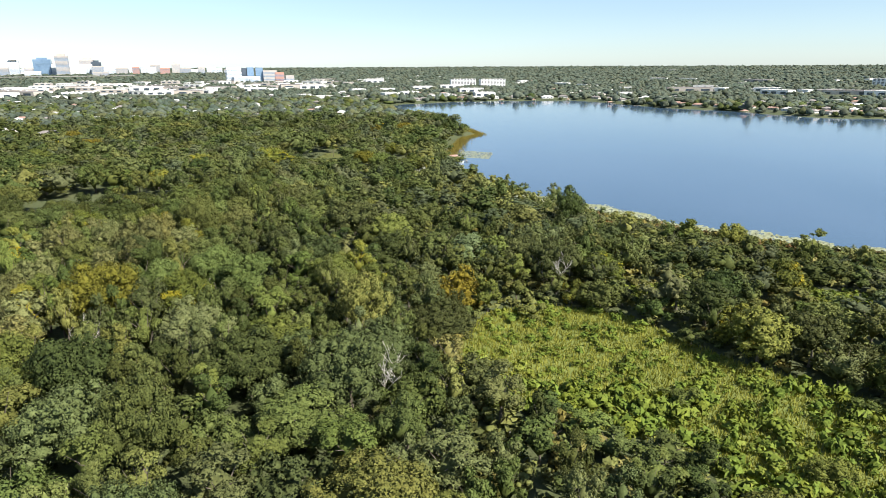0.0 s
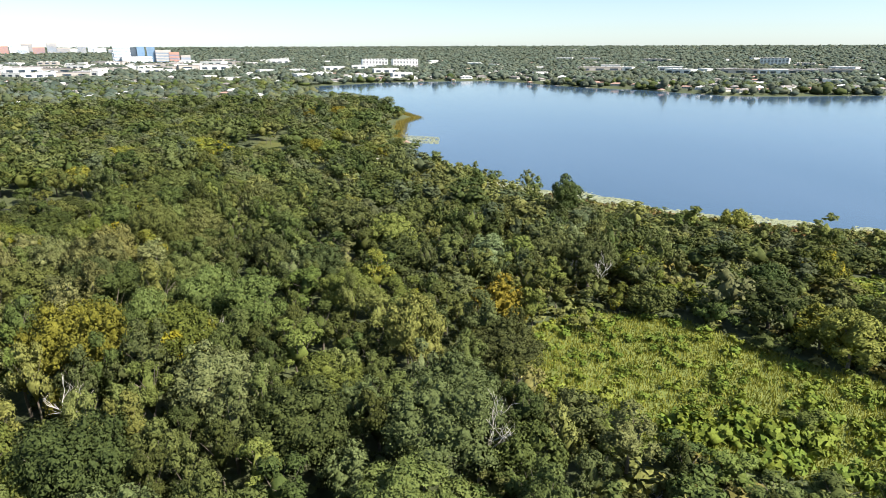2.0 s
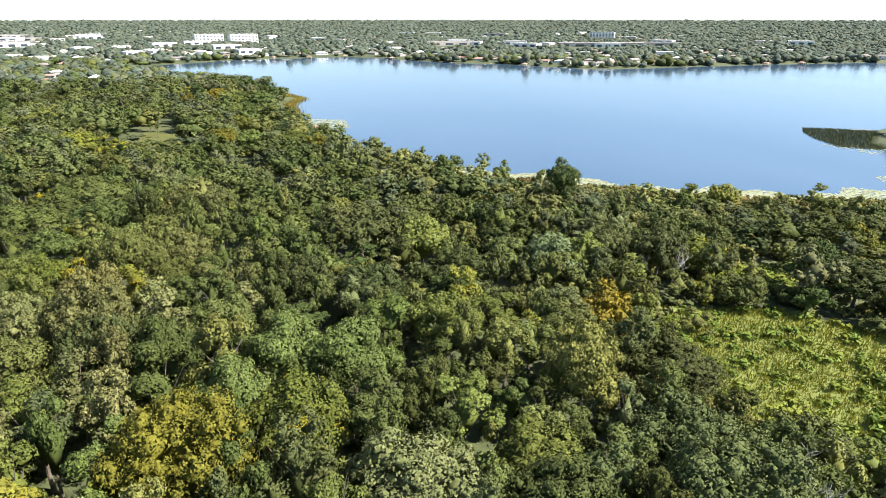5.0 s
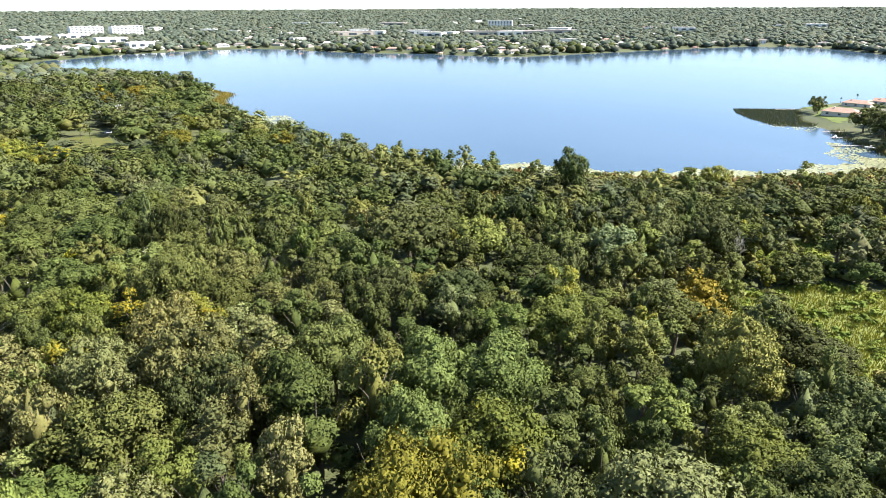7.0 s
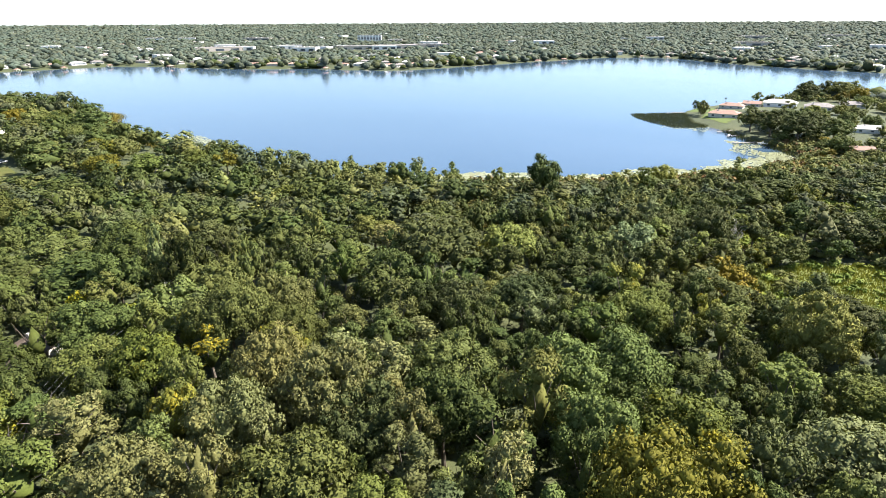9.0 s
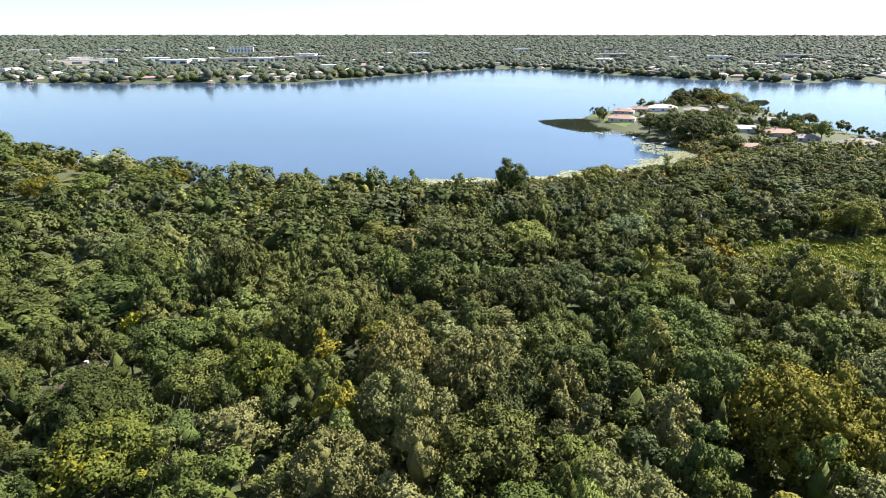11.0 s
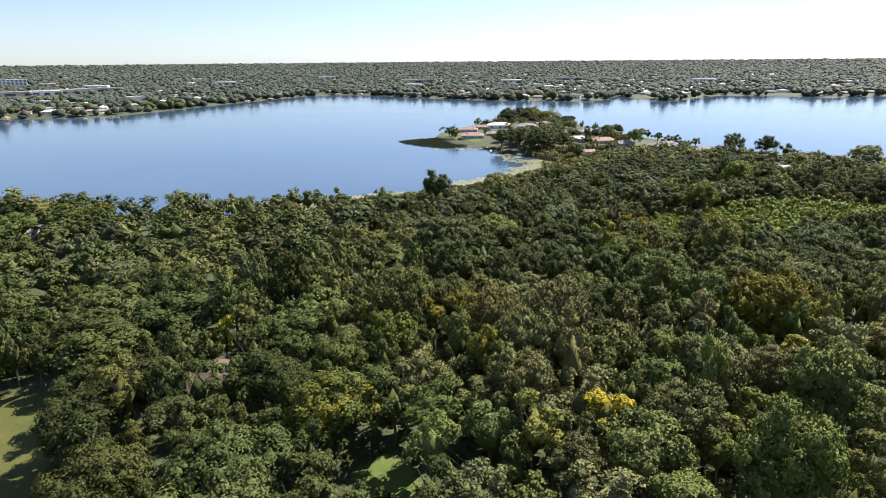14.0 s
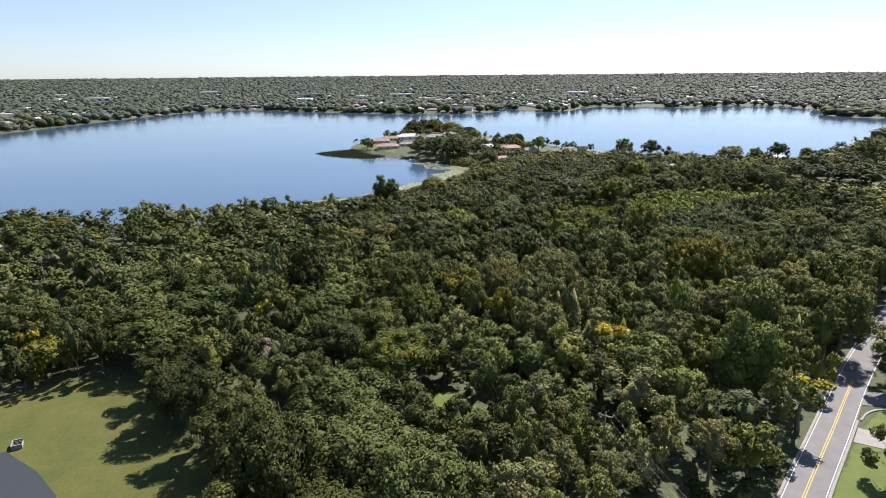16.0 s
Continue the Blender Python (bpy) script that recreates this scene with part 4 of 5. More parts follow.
town = np.random.default_rng(40)
FAR_LINE = SHORE_FAR[2:]
for i, (x, y, turn) in enumerate(along(FAR_LINE, 34.0, 10.0)):
    nx, ny = math.sin(radians(turn)), -math.cos(radians(turn))
    back = town.uniform(34, 52)
    hx, hy = x + nx * back, y + ny * back
    if float(shore_distance(np.array([hx]), np.array([hy]))[0]) > 22 and town.random() < 0.85:
        put_house((0, 0, 3, 2, 4, 0, 1)[town.integers(7)], hx, hy, turn + town.uniform(-12, 12), 12)
        if town.random() < 0.5:
            HOUSES.append((x + nx * 18, y + ny * 18, 9))
    if i % 2 == 0 and town.random() < 0.55:
        copy_thing(DOCK, pose(x + nx * 3, y + ny * 3, 0, 0, 0, turn + 90))
        if town.random() < 0.35:
            copy_thing(BOATHOUSE, pose(x - nx * 12, y - ny * 12, 0, 0, 0, turn + 90))


def hall_model(w, d, h, wall_mat, roof_mat, label, storeys=1, name="warehouse"):
    """A flat-roofed building with parapet, roof units, doors and rows of windows."""
    root = thing(name, Matrix.Identity(4), label, "building", "town buildings")
    part("wall", boxed(-w / 2, -d / 2, -1, w / 2, d / 2, h), wall_mat, root)
    roof = part("roof", boxed(-w / 2 - 0.3, -d / 2 - 0.3, h, w / 2 + 0.3, d / 2 + 0.3, h + 0.5), roof_mat, root)
    for k in range(min(4, storeys * 3)):
        x = -w * 0.36 + k * w * 0.24
        part("roof_unit", boxed(x, -d * 0.1 + (k % 2) * d * 0.2, h + 0.5, x + 3.5, d * 0.02 + (k % 2) * d * 0.2, h + 2.2), M_PALE_ROOF, roof)
    for s in range(storeys):
        z = 1.0 + s * (h / storeys)
        for side in (-1, 1):
            for k in range(8 if storeys > 3 else 3):
                n = 8 if storeys > 3 else 3
                x = -w / 2 + (k + 0.5) * w / n
                part("window", boxed(x - w / n * 0.28, side * d / 2 - 0.12, z, x + w / n * 0.28, side * d / 2 + 0.12, z + h / storeys * 0.55), M_GLASS, root)
    return root


HALLS = [
    (hall_model(62, 34, 9, M_WHITE, M_PALE_ROOF, "long white flat-roofed commercial building"), 36),
    (hall_model(38, 26, 7, M_WHITE, M_WHITE, "white flat-roofed commercial building"), 24),
    (hall_model(46, 30, 11, M_STONE, M_PALE_ROOF, "beige two-storey commercial block with a pale roof", 2), 28),
    (hall_model(110, 40, 9, M_STONE, M_ROOF, "very long low grey-roofed warehouse"), 58),
    (hall_model(34, 20, 6, M_WHITE, M_PALE_ROOF, "low white flat-roofed building among distant trees", 0), 20),
    (hall_model(78, 24, 24, M_WHITE, M_PALE_ROOF, "white six-storey apartment block with rows of windows", 6, "apartment_block"), 42),
]
HALL_USED = set()


def put_hall(kind, x, y, turn, grow=1.0):
    model, clear = HALLS[kind]
    m = pose(x, y, height_at(x, y) + 0.1, 0, 0, turn) @ Matrix.Scale(grow, 4)
    if kind in HALL_USED:
        ob = copy_thing(model, m)
    else:
        HALL_USED.add(kind)
        model.matrix_basis = m
        ob = model
    HOUSES.append((x, y, clear * grow * 0.8))
    away = math.hypot(x - CENTRE[0], y - CENTRE[1])
    for k in (50, 95, 140, 185) if kind in (0, 3) and away < 2600 else (45,):          # car parks before it
        HOUSES.append((x - (x - CENTRE[0]) / away * k, y - (y - CENTRE[1]) / away * k, 26 * grow))
    return ob


for x, y, k, turn in [(60, 1990, 5, 10), (150, 1960, 5, 12), (20, 1900, 0, 5), (-60, 1800, 0, 15), (-150, 1680, 1, 10), (70, 1620, 0, 5), (-80, 1480, 1, 20), (-120, 1420, 1, 30),
                      (880, 1385, 3, -30), (980, 1350, 3, -30), (1080, 1330, 3, -30), (800, 1560, 0, -25), (720, 1740, 0, -20), (1240, 1760, 5, -45), (1290, 1690, 2, -45), (870, 2560, 0, -30), (960, 2490, 0, -30), (1140, 2290, 3, -60), (680, 1590, 0, -40), (752, 1420, 0, -55), (1216, 1460, 0, -60), (2058, 1158, 0, -65), (2500, 690, 3, -62), (620, 1600, 3, -10), (930, 1340, 0, -30),
                      (1500, 1250, 0, -50), (1700, 700, 3, -70), (1650, 400, 0, -80), (1900, 250, 3, -90), (1750, -150, 0, 70), (2300, 900, 3, -60)]:
    put_hall(k, x, y, turn)
# the white-roofed quarter this side of downtown
QUARTER = [(-1600, 1150), (-420, 1560), (-250, 1750), (-330, 2900), (-1700, 2600)]
for k in range(190):
    u, v = town.random(), town.random()
    x, y = -1450 + 1150 * u + 160 * (v - 0.5), 1150 + 500 * u + 1250 * v ** 1.3
    if all((x - q[0]) ** 2 + (y - q[1]) ** 2 > (q[2] * 0.6 + 16) ** 2 for q in HOUSES):
        put_hall((0, 1, 4, 3, 4, 2)[town.integers(6)], x, y, town.uniform(-20, 25), town.uniform(0.8, 1.3))
# roofs scattered among the far trees
for x, y, s in scatter(1250, 4300, 120, -40, 128, 61, 0.0006):
    if town.random() < 0.2 and float(shore_distance(np.array([x]), np.array([y]))[0]) > 60 and all((x - q[0]) ** 2 + (y - q[1]) ** 2 > (q[2] + 10) ** 2 for q in HOUSES):
        put_hall((4, 4, 4, 1, 4)[town.integers(5)], x, y, town.uniform(0, 180), town.uniform(0.55, 1.2))


def tower(x, y, w, top, mat, label, stripes="window_band", crown=0):
    """A downtown block: body, window bands all round, and for some a stepped or spired top."""
    g = height_at(x, y)
    h, d = top - g, w * 0.55
    root = thing("office_tower", pose(x, y, g, 0, 0, 24), label, "tower", "downtown towers")
    part("wall", boxed(-w / 2, -d / 2, -2, w / 2, d / 2, h), mat, root)
    n = max(3, min(16, int(h / 6)))
    for k in range(n):
        z = 5 + k * (h - 8) / n
        part(stripes, boxed(-w / 2 - 0.4, -d / 2 - 0.4, z, w / 2 + 0.4, d / 2 + 0.4, z + (h - 8) / n * 0.36), M_GLASS if mat is M_GLASS else M_BLUEGLASS, root)
    if crown == 1:
        part("penthouse", boxed(-w * 0.3, -d * 0.3, h, w * 0.3, d * 0.3, h + 9), mat, root)
    if crown == 2:
        bm = bmesh.new()
        bmesh.ops.create_cone(bm, cap_ends=True, segments=4, radius1=w * 0.6, radius2=0.5, depth=16, matrix=Matrix.Translation((0, 0, h + 8)) @ Matrix.Rotation(radians(45), 4, "Z"))
        part("roof", bm, M_STONE, root)
    HOUSES.append((x, y, w * 0.7))


BEIGE, GLASSY, PALE, RED = "beige stone office tower in the distant downtown", "blue glass office tower in the distant downtown", "white office tower in the distant downtown", "brick-red block in the distant downtown"
for x, y, w, top, mat, label, crown in [
        (-2217, 3209, 40, 69, M_STONE, BEIGE, 0), (-2256, 3348, 46, 106, M_WHITE, PALE, 2), (-2305, 3480, 34, 60, M_WHITE, PALE, 0), (-2135, 3277, 38, 68, M_STONE, BEIGE, 1),
        (-2154, 3428, 82, 110, M_BLUEGLASS, GLASSY, 1), (-2186, 3569, 33, 92, M_GLASS, GLASSY, 0), (-2012, 3367, 60, 128, M_STONE, BEIGE, 1), (-2011, 3527, 116, 84, M_WHITE, PALE, 0),
        (-2045, 3664, 76, 110, M_STONE, BEIGE, 1), (-1877, 3457, 58, 74, M_STONE, BEIGE, 0), (-1884, 3608, 74, 78, M_WHITE, PALE, 0), (-1852, 3778, 30, 72, M_WHITE, PALE, 0),
        (-1716, 3551, 36, 68, M_BRICK, RED, 0), (-1735, 3694, 42, 74, M_WHITE, PALE, 1), (-1739, 3843, 52, 81, M_STONE, BEIGE, 0), (-1586, 3624, 52, 62, M_BRICK, RED, 0), (-1584, 3773, 46, 86, M_STONE, BEIGE, 1),
        (-1561, 3931, 80, 54, M_WHITE, PALE, 0), (-1410, 3707, 38, 68, M_STONE, BEIGE, 0), (-1409, 3854, 48, 66, M_WHITE, PALE, 0), (-847, 2564, 56, 66, M_WHITE, PALE, 0),
        (-808, 2575, 20, 63, M_GLASS, GLASSY, 0), (-785, 2582, 26, 65, M_BLUEGLASS, GLASSY, 0), (-752, 2592, 28, 64, M_BLUEGLASS, GLASSY, 0), (-713, 2604, 54, 53, M_STONE, BEIGE, 0), (-676, 2613, 36, 45, M_BRICK, RED, 0),
        (-2330, 3300, 50, 58, M_WHITE, PALE, 0), (-2080, 3420, 40, 84, M_WHITE, PALE, 1), (-1960, 3600, 50, 96, M_GLASS, GLASSY, 1), (-1930, 3480, 44, 70, M_WHITE, PALE, 0), (-1800, 3560, 60, 64, M_STONE, BEIGE, 0),
        (-1660, 3620, 48, 66, M_WHITE, PALE, 0), (-1500, 3700, 60, 60, M_STONE, BEIGE, 0), (-1470, 3860, 40, 72, M_WHITE, PALE, 0), (-1340, 3760, 60, 58, M_WHITE, PALE, 0), (-1250, 3700, 50, 52, M_STONE, BEIGE, 0),
        (-1120, 3600, 70, 46, M_WHITE, PALE, 0), (-980, 3000, 60, 44, M_STONE, BEIGE, 0), (-900, 2700, 50, 48, M_WHITE, PALE, 0), (-2100, 3250, 70, 50, M_WHITE, PALE, 0), (-1780, 3300, 70, 46, M_STONE, BEIGE, 0),
        (-637, 2624, 34, 33, M_STONE, BEIGE, 0), (-790, 2540, 100, 30, M_WHITE, PALE, 0)]:
    tower(x, y, w, top, mat, label, crown=crown)

# the elevated road before downtown
viaduct = thing("viaduct", pose(-1950, 2650, height_at(-1950, 2650), 0, 0, 33), "long pale concrete elevated road on piers", "bridge", "", "structure")
part("deck", boxed(-600, -9, 15, 600, 9, 17.5), M_CONCRETE, viaduct)
for k in range(20):
    part("pier", boxed(-590 + k * 62, -5, -3, -587 + k * 62, 5, 15), M_CONCRETE, viaduct)


# ---- woods of the middle and far distance ----
pts = scatter(60, 640, 11.0, -50, 130, 21, 0.0005)
off_, ahead_ = pts[:, 0] * 0.63 + pts[:, 1] * 0.77, -0.77 * pts[:, 0] + 0.63 * pts[:, 1]
keep = ((off_ > 150) | ((ahead_ > 325) & (off_ > 20)) | ((ahead_ < -108) & (off_ > 40))) & (shore_distance(pts[:, 0], pts[:, 1]) > 5) & ~is_open(pts[:, 0], pts[:, 1], 2.0)
stand = np.array(TAKEN)
spots, low, backs = [], [], []
for d, x, y, r, s in NEAR[NEAR_SINGLE:]:
    z = height_at(x, y)
    spots.append((x, y, z, r * 1.2 / 5.8, (canopy_top(x, y, s) + rng.normal(0, 1.2) - z) / 13.0, rng.random()))
for x, y, s in pts[keep]:
    if np.min(np.hypot(stand[:, 0] - x, stand[:, 1] - y) - stand[:, 2]) < 1.6 or any((x - a) ** 2 + (y - b) ** 2 < c * c for a, b, c in HOUSES):
        continue
    if 262 < x < 445 and 60 < y < 420:
        continue
    bank = float(shore_distance(np.array([x]), np.array([y]))[0])
    t = canopy_top(x, y, bank) + rng.normal(0, 1.2)
    z = height_at(x, y)
    tall = max(2.5, t - z + rng.normal(0, 1.9) * min(1.0, (t - z) / 9))
    if tall < 10.5 and (bank < 75 or x > 150):
        wide = tall / 8.0 * 1.3
        n = min(3, max(1, round((s / (wide * 6.0)) ** 2)))
        for _ in range(n):
            o = s * 0.36 if n > 1 else 0.0
            low.append((x + rng.normal(0, o), y + rng.normal(0, o), z, wide * rng.uniform(0.8, 1.2), tall / 8.0 * rng.uniform(0.8, 1.1), rng.random()))
        continue
    if math.hypot(x + 254, y - 206) < 195 and y < 345 and x > -175:
        plant(("oak", "laurel", "oak", "grey", "olive", "bright")[rng.integers(6)], x, y, max(t, z + 7), rng.uniform(4.5, 7.5), rng)
        continue
    wide = s / 8.6 * rng.uniform(0.65, 1.3)
    (backs if math.hypot(x + 60, y - 120) > 330 else spots).append((x, y, z, wide, max(4.5, tall) / 13.0 * (0.85 + 0.2 * wide), 0.5 * rng.random() + 0.5 * (0.5 + 0.5 * wobble(x, y, 31.0))))
woods("shore_thicket", low, T_LOW, "low dense trees and bushes along the lake shore", (M_SHORE, M_FAR_OLIVE, M_SHORE, M_FAR_OLIVE), "thicket")
woods("woodland", spots, T_MID, "dense mixed green broadleaf woodland beside the lake", (M_FAR, M_FAR, M_FAR_GREY, M_FAR_OLIVE))
woods("woodland", backs, T_BACK, "dense green woodland stretching back from the lake", (M_FAR, M_FAR, M_FAR_GREY, M_FAR_OLIVE))

def far_houses(name, spots, label):
    """Small hipped houses far off, joined: x, y, ground, length, depth, turn, roof."""
    vs, fs, ms = [], [], []
    quads = np.array([(0, 1, 5, 4), (1, 2, 6, 5), (2, 3, 7, 6), (3, 0, 4, 7)])
    tops = np.array([(8, 9, 13, 12), (9, 10, 13, 13), (10, 11, 12, 13), (11, 8, 12, 12)])
    for n, (x, y, z, w, d, turn, mat) in enumerate(spots):
        h = 3.2
        v = np.array([(-w, -d, -0.5), (w, -d, -0.5), (w, d, -0.5), (-w, d, -0.5), (-w, -d, h), (w, -d, h), (w, d, h), (-w, d, h),
                      (-w - 0.7, -d - 0.7, h), (w + 0.7, -d - 0.7, h), (w + 0.7, d + 0.7, h), (-w - 0.7, d + 0.7, h), (-w + d * 0.9, 0, h + d * 0.5), (w - d * 0.9, 0, h + d * 0.5)])
        c, e = math.cos(turn), math.sin(turn)
        vs.append(np.stack([v[:, 0] * c - v[:, 1] * e + x, v[:, 0] * e + v[:, 1] * c + y, v[:, 2] + z], 1))
        tri = np.array([(q[0], q[1], q[2]) for q in np.concatenate([quads, tops])] + [(q[0], q[2], q[3]) for q in quads] + [(8, 13, 12), (10, 12, 13)])
        tri = tri[[len(set(t)) == 3 for t in tri.tolist()]]
        fs.append(tri + 14 * n)
        ms.append(np.where(tri.max(1) > 7, mat, 0))
    ob = new(name, tri_mesh(name, np.concatenate(vs), np.concatenate(fs), [M_WALL, M_ROOF, M_PALE_ROOF, M_TILE, M_WHITE], np.concatenate(ms)))
    return tagged(ob, label, "houses", kind="stuff")


roofs = []
for x, y, s in scatter(760, 2700, 38, -40, 128, 63, 0.0004):
    if town.random() < 0.34 and float(shore_distance(np.array([x]), np.array([y]))[0]) > 75 and not inside(QUARTER, np.array([x]), np.array([y]))[0] and all((x - a) ** 2 + (y - b) ** 2 > (c + 8) ** 2 for a, b, c in HOUSES):
        w = town.uniform(5, 8.5)
        roofs.append((x, y, height_at(x, y), w, w * town.uniform(0.5, 0.7), town.uniform(0, 3.14), (1, 1, 1, 3, 4, 2)[town.integers(6)]))
for x, y, z, w, *_ in roofs:
    away = math.hypot(x - CENTRE[0], y - CENTRE[1])
    HOUSES.append((x, y, w + 1))
    for k in (14, 30):
        HOUSES.append((x - (x - CENTRE[0]) / away * k, y - (y - CENTRE[1]) / away * k, 8))
far_houses("far_houses", roofs, "pale suburban houses scattered among distant trees")

pts = scatter(640, 4960, 12.5, -45, 130, 22, 0.0005)
keep = (shore_distance(pts[:, 0], pts[:, 1]) > 3 + 14 * (wobble(pts[:, 0], pts[:, 1], 23.0) > 0.25)) & ~(inside(QUARTER, pts[:, 0], pts[:, 1]) & (rng.random(len(pts)) < 0.42))
for hx, hy, hr in HOUSES:
    keep &= (pts[:, 0] - hx) ** 2 + (pts[:, 1] - hy) ** 2 > (hr + pts[:, 2] * 0.42) ** 2
spots, mids, rest = [], [], []
for (x, y, s), z in zip(pts[keep], height(pts[keep][:, 0], pts[keep][:, 1])):
    away = math.hypot(x + 130, y - 110)
    (spots if away < 1150 else mids if away < 2300 else rest).append((x, y, z - 0.5, s / 12.0 * rng.uniform(0.6, 1.15), rng.uniform(0.5, 0.95) * min(1.35, (s / 12.0) ** 0.3), rng.random()))
for x, y, turn in along(FAR_LINE, 15.0, 4.0):
    nx, ny = math.sin(radians(turn)), -math.cos(radians(turn))
    b = rng.uniform(4, 16)
    if rng.random() < 0.55 and float(shore_distance(np.array([x + nx * b]), np.array([y + ny * b]))[0]) > 2:
        k = rng.uniform(0.5, 1.15)
        spots.append((x + nx * b, y + ny * b, height_at(x + nx * b, y + ny * b) - 0.4, k, k * rng.uniform(0.9, 1.3), rng.random() * 0.5))
# most of these trees carry haze in their leaf colour
woods("far_woodland", spots, T_FAR, "distant tree-covered suburbs beyond the lake", (M_DISTANT_HAZED, M_DISTANT_HAZED, M_FAR_GREY, M_FAR))
woods("far_woodland", mids, T_FAR_LOW, "tree-covered suburbs stretching towards the horizon", (M_DISTANT_HAZED,))
woods("far_woodland", rest, T_HORIZON, "tree-covered land at the horizon", (M_DISTANT_HAZED,))

shrubs = rng.uniform((264, 90), (450, 335), (900, 2))
sd = shore_distance(shrubs[:, 0], shrubs[:, 1])
put = 0
for (x, y), d in zip(shrubs, sd):
    if d > 4 and put < 70 and all((x - a) ** 2 + (y - b) ** 2 > 10 ** 2 for a, b, c in HOUSES) and not (y > 245 and x < 440):
        put += 1
        plant(("laurel", "olive", "oak", "bright", "olive")[rng.integers(5)], x, y, rng.uniform(6, 11), rng.uniform(2.6, 5.0), rng)
# trees of the spit and the southern shore, one by one: kind, x, y, top, radius
for kind_name, x, y, z, r in [
        ("oak", 256, 212, 17, 10), ("oak", 266, 230, 17.5, 10.5), ("oak", 280, 246, 15, 9), ("oak", 276, 212, 17, 9), ("grey", 288, 228, 17, 10), ("oak", 262, 196, 16, 9), ("oak", 333, 299, 12.5, 4), ("oak", 327, 294, 11.5, 3.5), ("laurel", 339, 303, 12.5, 4), ("oak", 345, 300, 8, 3), ("oak", 305, 248, 12, 7), ("olive", 238, 194, 9, 6),
        ("oak", 268, 216, 17.5, 10), ("oak", 284, 210, 16, 9), ("oak", 296, 236, 14, 8), ("oak", 352, 246, 11, 5), ("laurel", 360, 272, 9, 4), ("oak", 392, 254, 10, 5), ("laurel", 356, 230, 12, 7), ("olive", 384, 218, 11, 6), ("bronze", 247, 195, 9, 5), ("oak", 234, 186, 12, 6), ("laurel", 262, 176, 8, 4),
        ("laurel", 300, 200, 12, 7), ("laurel", 330, 190, 12, 6), ("oak", 340, 205, 11, 7), ("oak", 328, 178, 13, 3), ("bright", 318, 158, 13, 6), ("pale", 300, 150, 12, 6),
        ("oak", 360, 205, 12, 7), ("olive", 420, 196, 12, 7), ("bright", 446, 215, 12, 7), ("oak", 474, 262, 15, 9), ("laurel", 490, 268, 17, 9), ("oak", 500, 245, 17, 10), ("oak", 518, 258, 16, 9), ("laurel", 530, 242, 16, 8),
        ("olive", 468, 272, 10, 6), ("bronze", 482, 226, 15, 7), ("bronze", 470, 236, 12, 6), ("olive", 505, 222, 10, 6), ("olive", 536, 228, 8, 5), ("grey", 455, 198, 11, 6), ("olive", 392, 150, 11, 6), ("laurel", 372, 160, 12, 6), ("oak", 340, 170, 11, 6),
        ("laurel", 312, 178, 17, 3), ("grey", 318, 161, 14, 6), ("bright", 293, 141, 16, 6.5), ("oak", 263, 74, 17, 7.5), ("oak", 260, 52, 16, 8), ("oak", 256, 40, 12, 5.5), ("olive", 232, -1, 15, 9), ("oak", 231, -20, 13, 6), ("laurel", 231, -37, 17, 7), ("oak", 230, -58, 15, 6), ("laurel", 230, -71, 13, 4), ("oak", 216, -97, 21, 12), ("oak", 246, -68, 11, 5), ("oak", 252, -80, 9, 3),
        ("oak", 250, -108, 12, 6), ("oak", 252, -124, 15, 9), ("laurel", 260, -140, 17, 10), ("oak", 275, -160, 18, 10), ("laurel", 215, 20, 10, 6), ("olive", 222, 76, 9, 6), ("laurel", 244, 110, 9, 5), ("bright", 232, 140, 8, 5),
        ("laurel", 290, 108, 9, 4), ("olive", 226, 170, 8, 5), ("bronze", 222, 188, 7, 4), ("laurel", 300, -190, 16, 10), ("oak", 330, -215, 15, 10), ("laurel", 236, -95, 12, 6), ("olive", 222, 40, 9, 5)]:
    plant(kind_name, x, y, z, r, rng)

# undergrowth between the near trees, and on the open bank
under, bank_scrub = [], []
pts = scatter(10, 520, 5.5, -180, 180, 33)
off_, ahead_ = pts[:, 0] * 0.63 + pts[:, 1] * 0.77, -0.77 * pts[:, 0] + 0.63 * pts[:, 1]
keep = (off_ > 2) & (off_ < 245) & (ahead_ > -115) & (ahead_ < 330)
pts, off_ = pts[keep], off_[keep]
keep = (shore_distance(pts[:, 0], pts[:, 1]) > 6) & ~is_open(pts[:, 0], pts[:, 1], 0.5)
for (x, y, s), o_ in zip(pts[keep], off_[keep]):
    tall = rng.uniform(1.6, 4.2) if x > 0 else rng.uniform(0.8, 2.2)
    if x > 0:
        bank_scrub.append((x, y, height_at(x, y) - 0.1, tall * rng.uniform(0.8, 1.3), tall * 0.8, rng.random()))
    elif o_ < 120:
        under.append((x, y, height_at(x, y) - 0.1, tall * rng.uniform(0.8, 1.3), tall, rng.random()))
woods("undergrowth", under, T_SCRUB, "shaded shrubs and saplings under the woodland trees", (M_FAR, M_FAR_OLIVE, M_FAR), "undergrowth")
woods("bank_scrub", bank_scrub, T_SCRUB, "bright green creepers and bushes over the open bank", (M_SHORE, M_FAR_OLIVE, M_SHORE, M_BRUSH_TAN), "scrub")

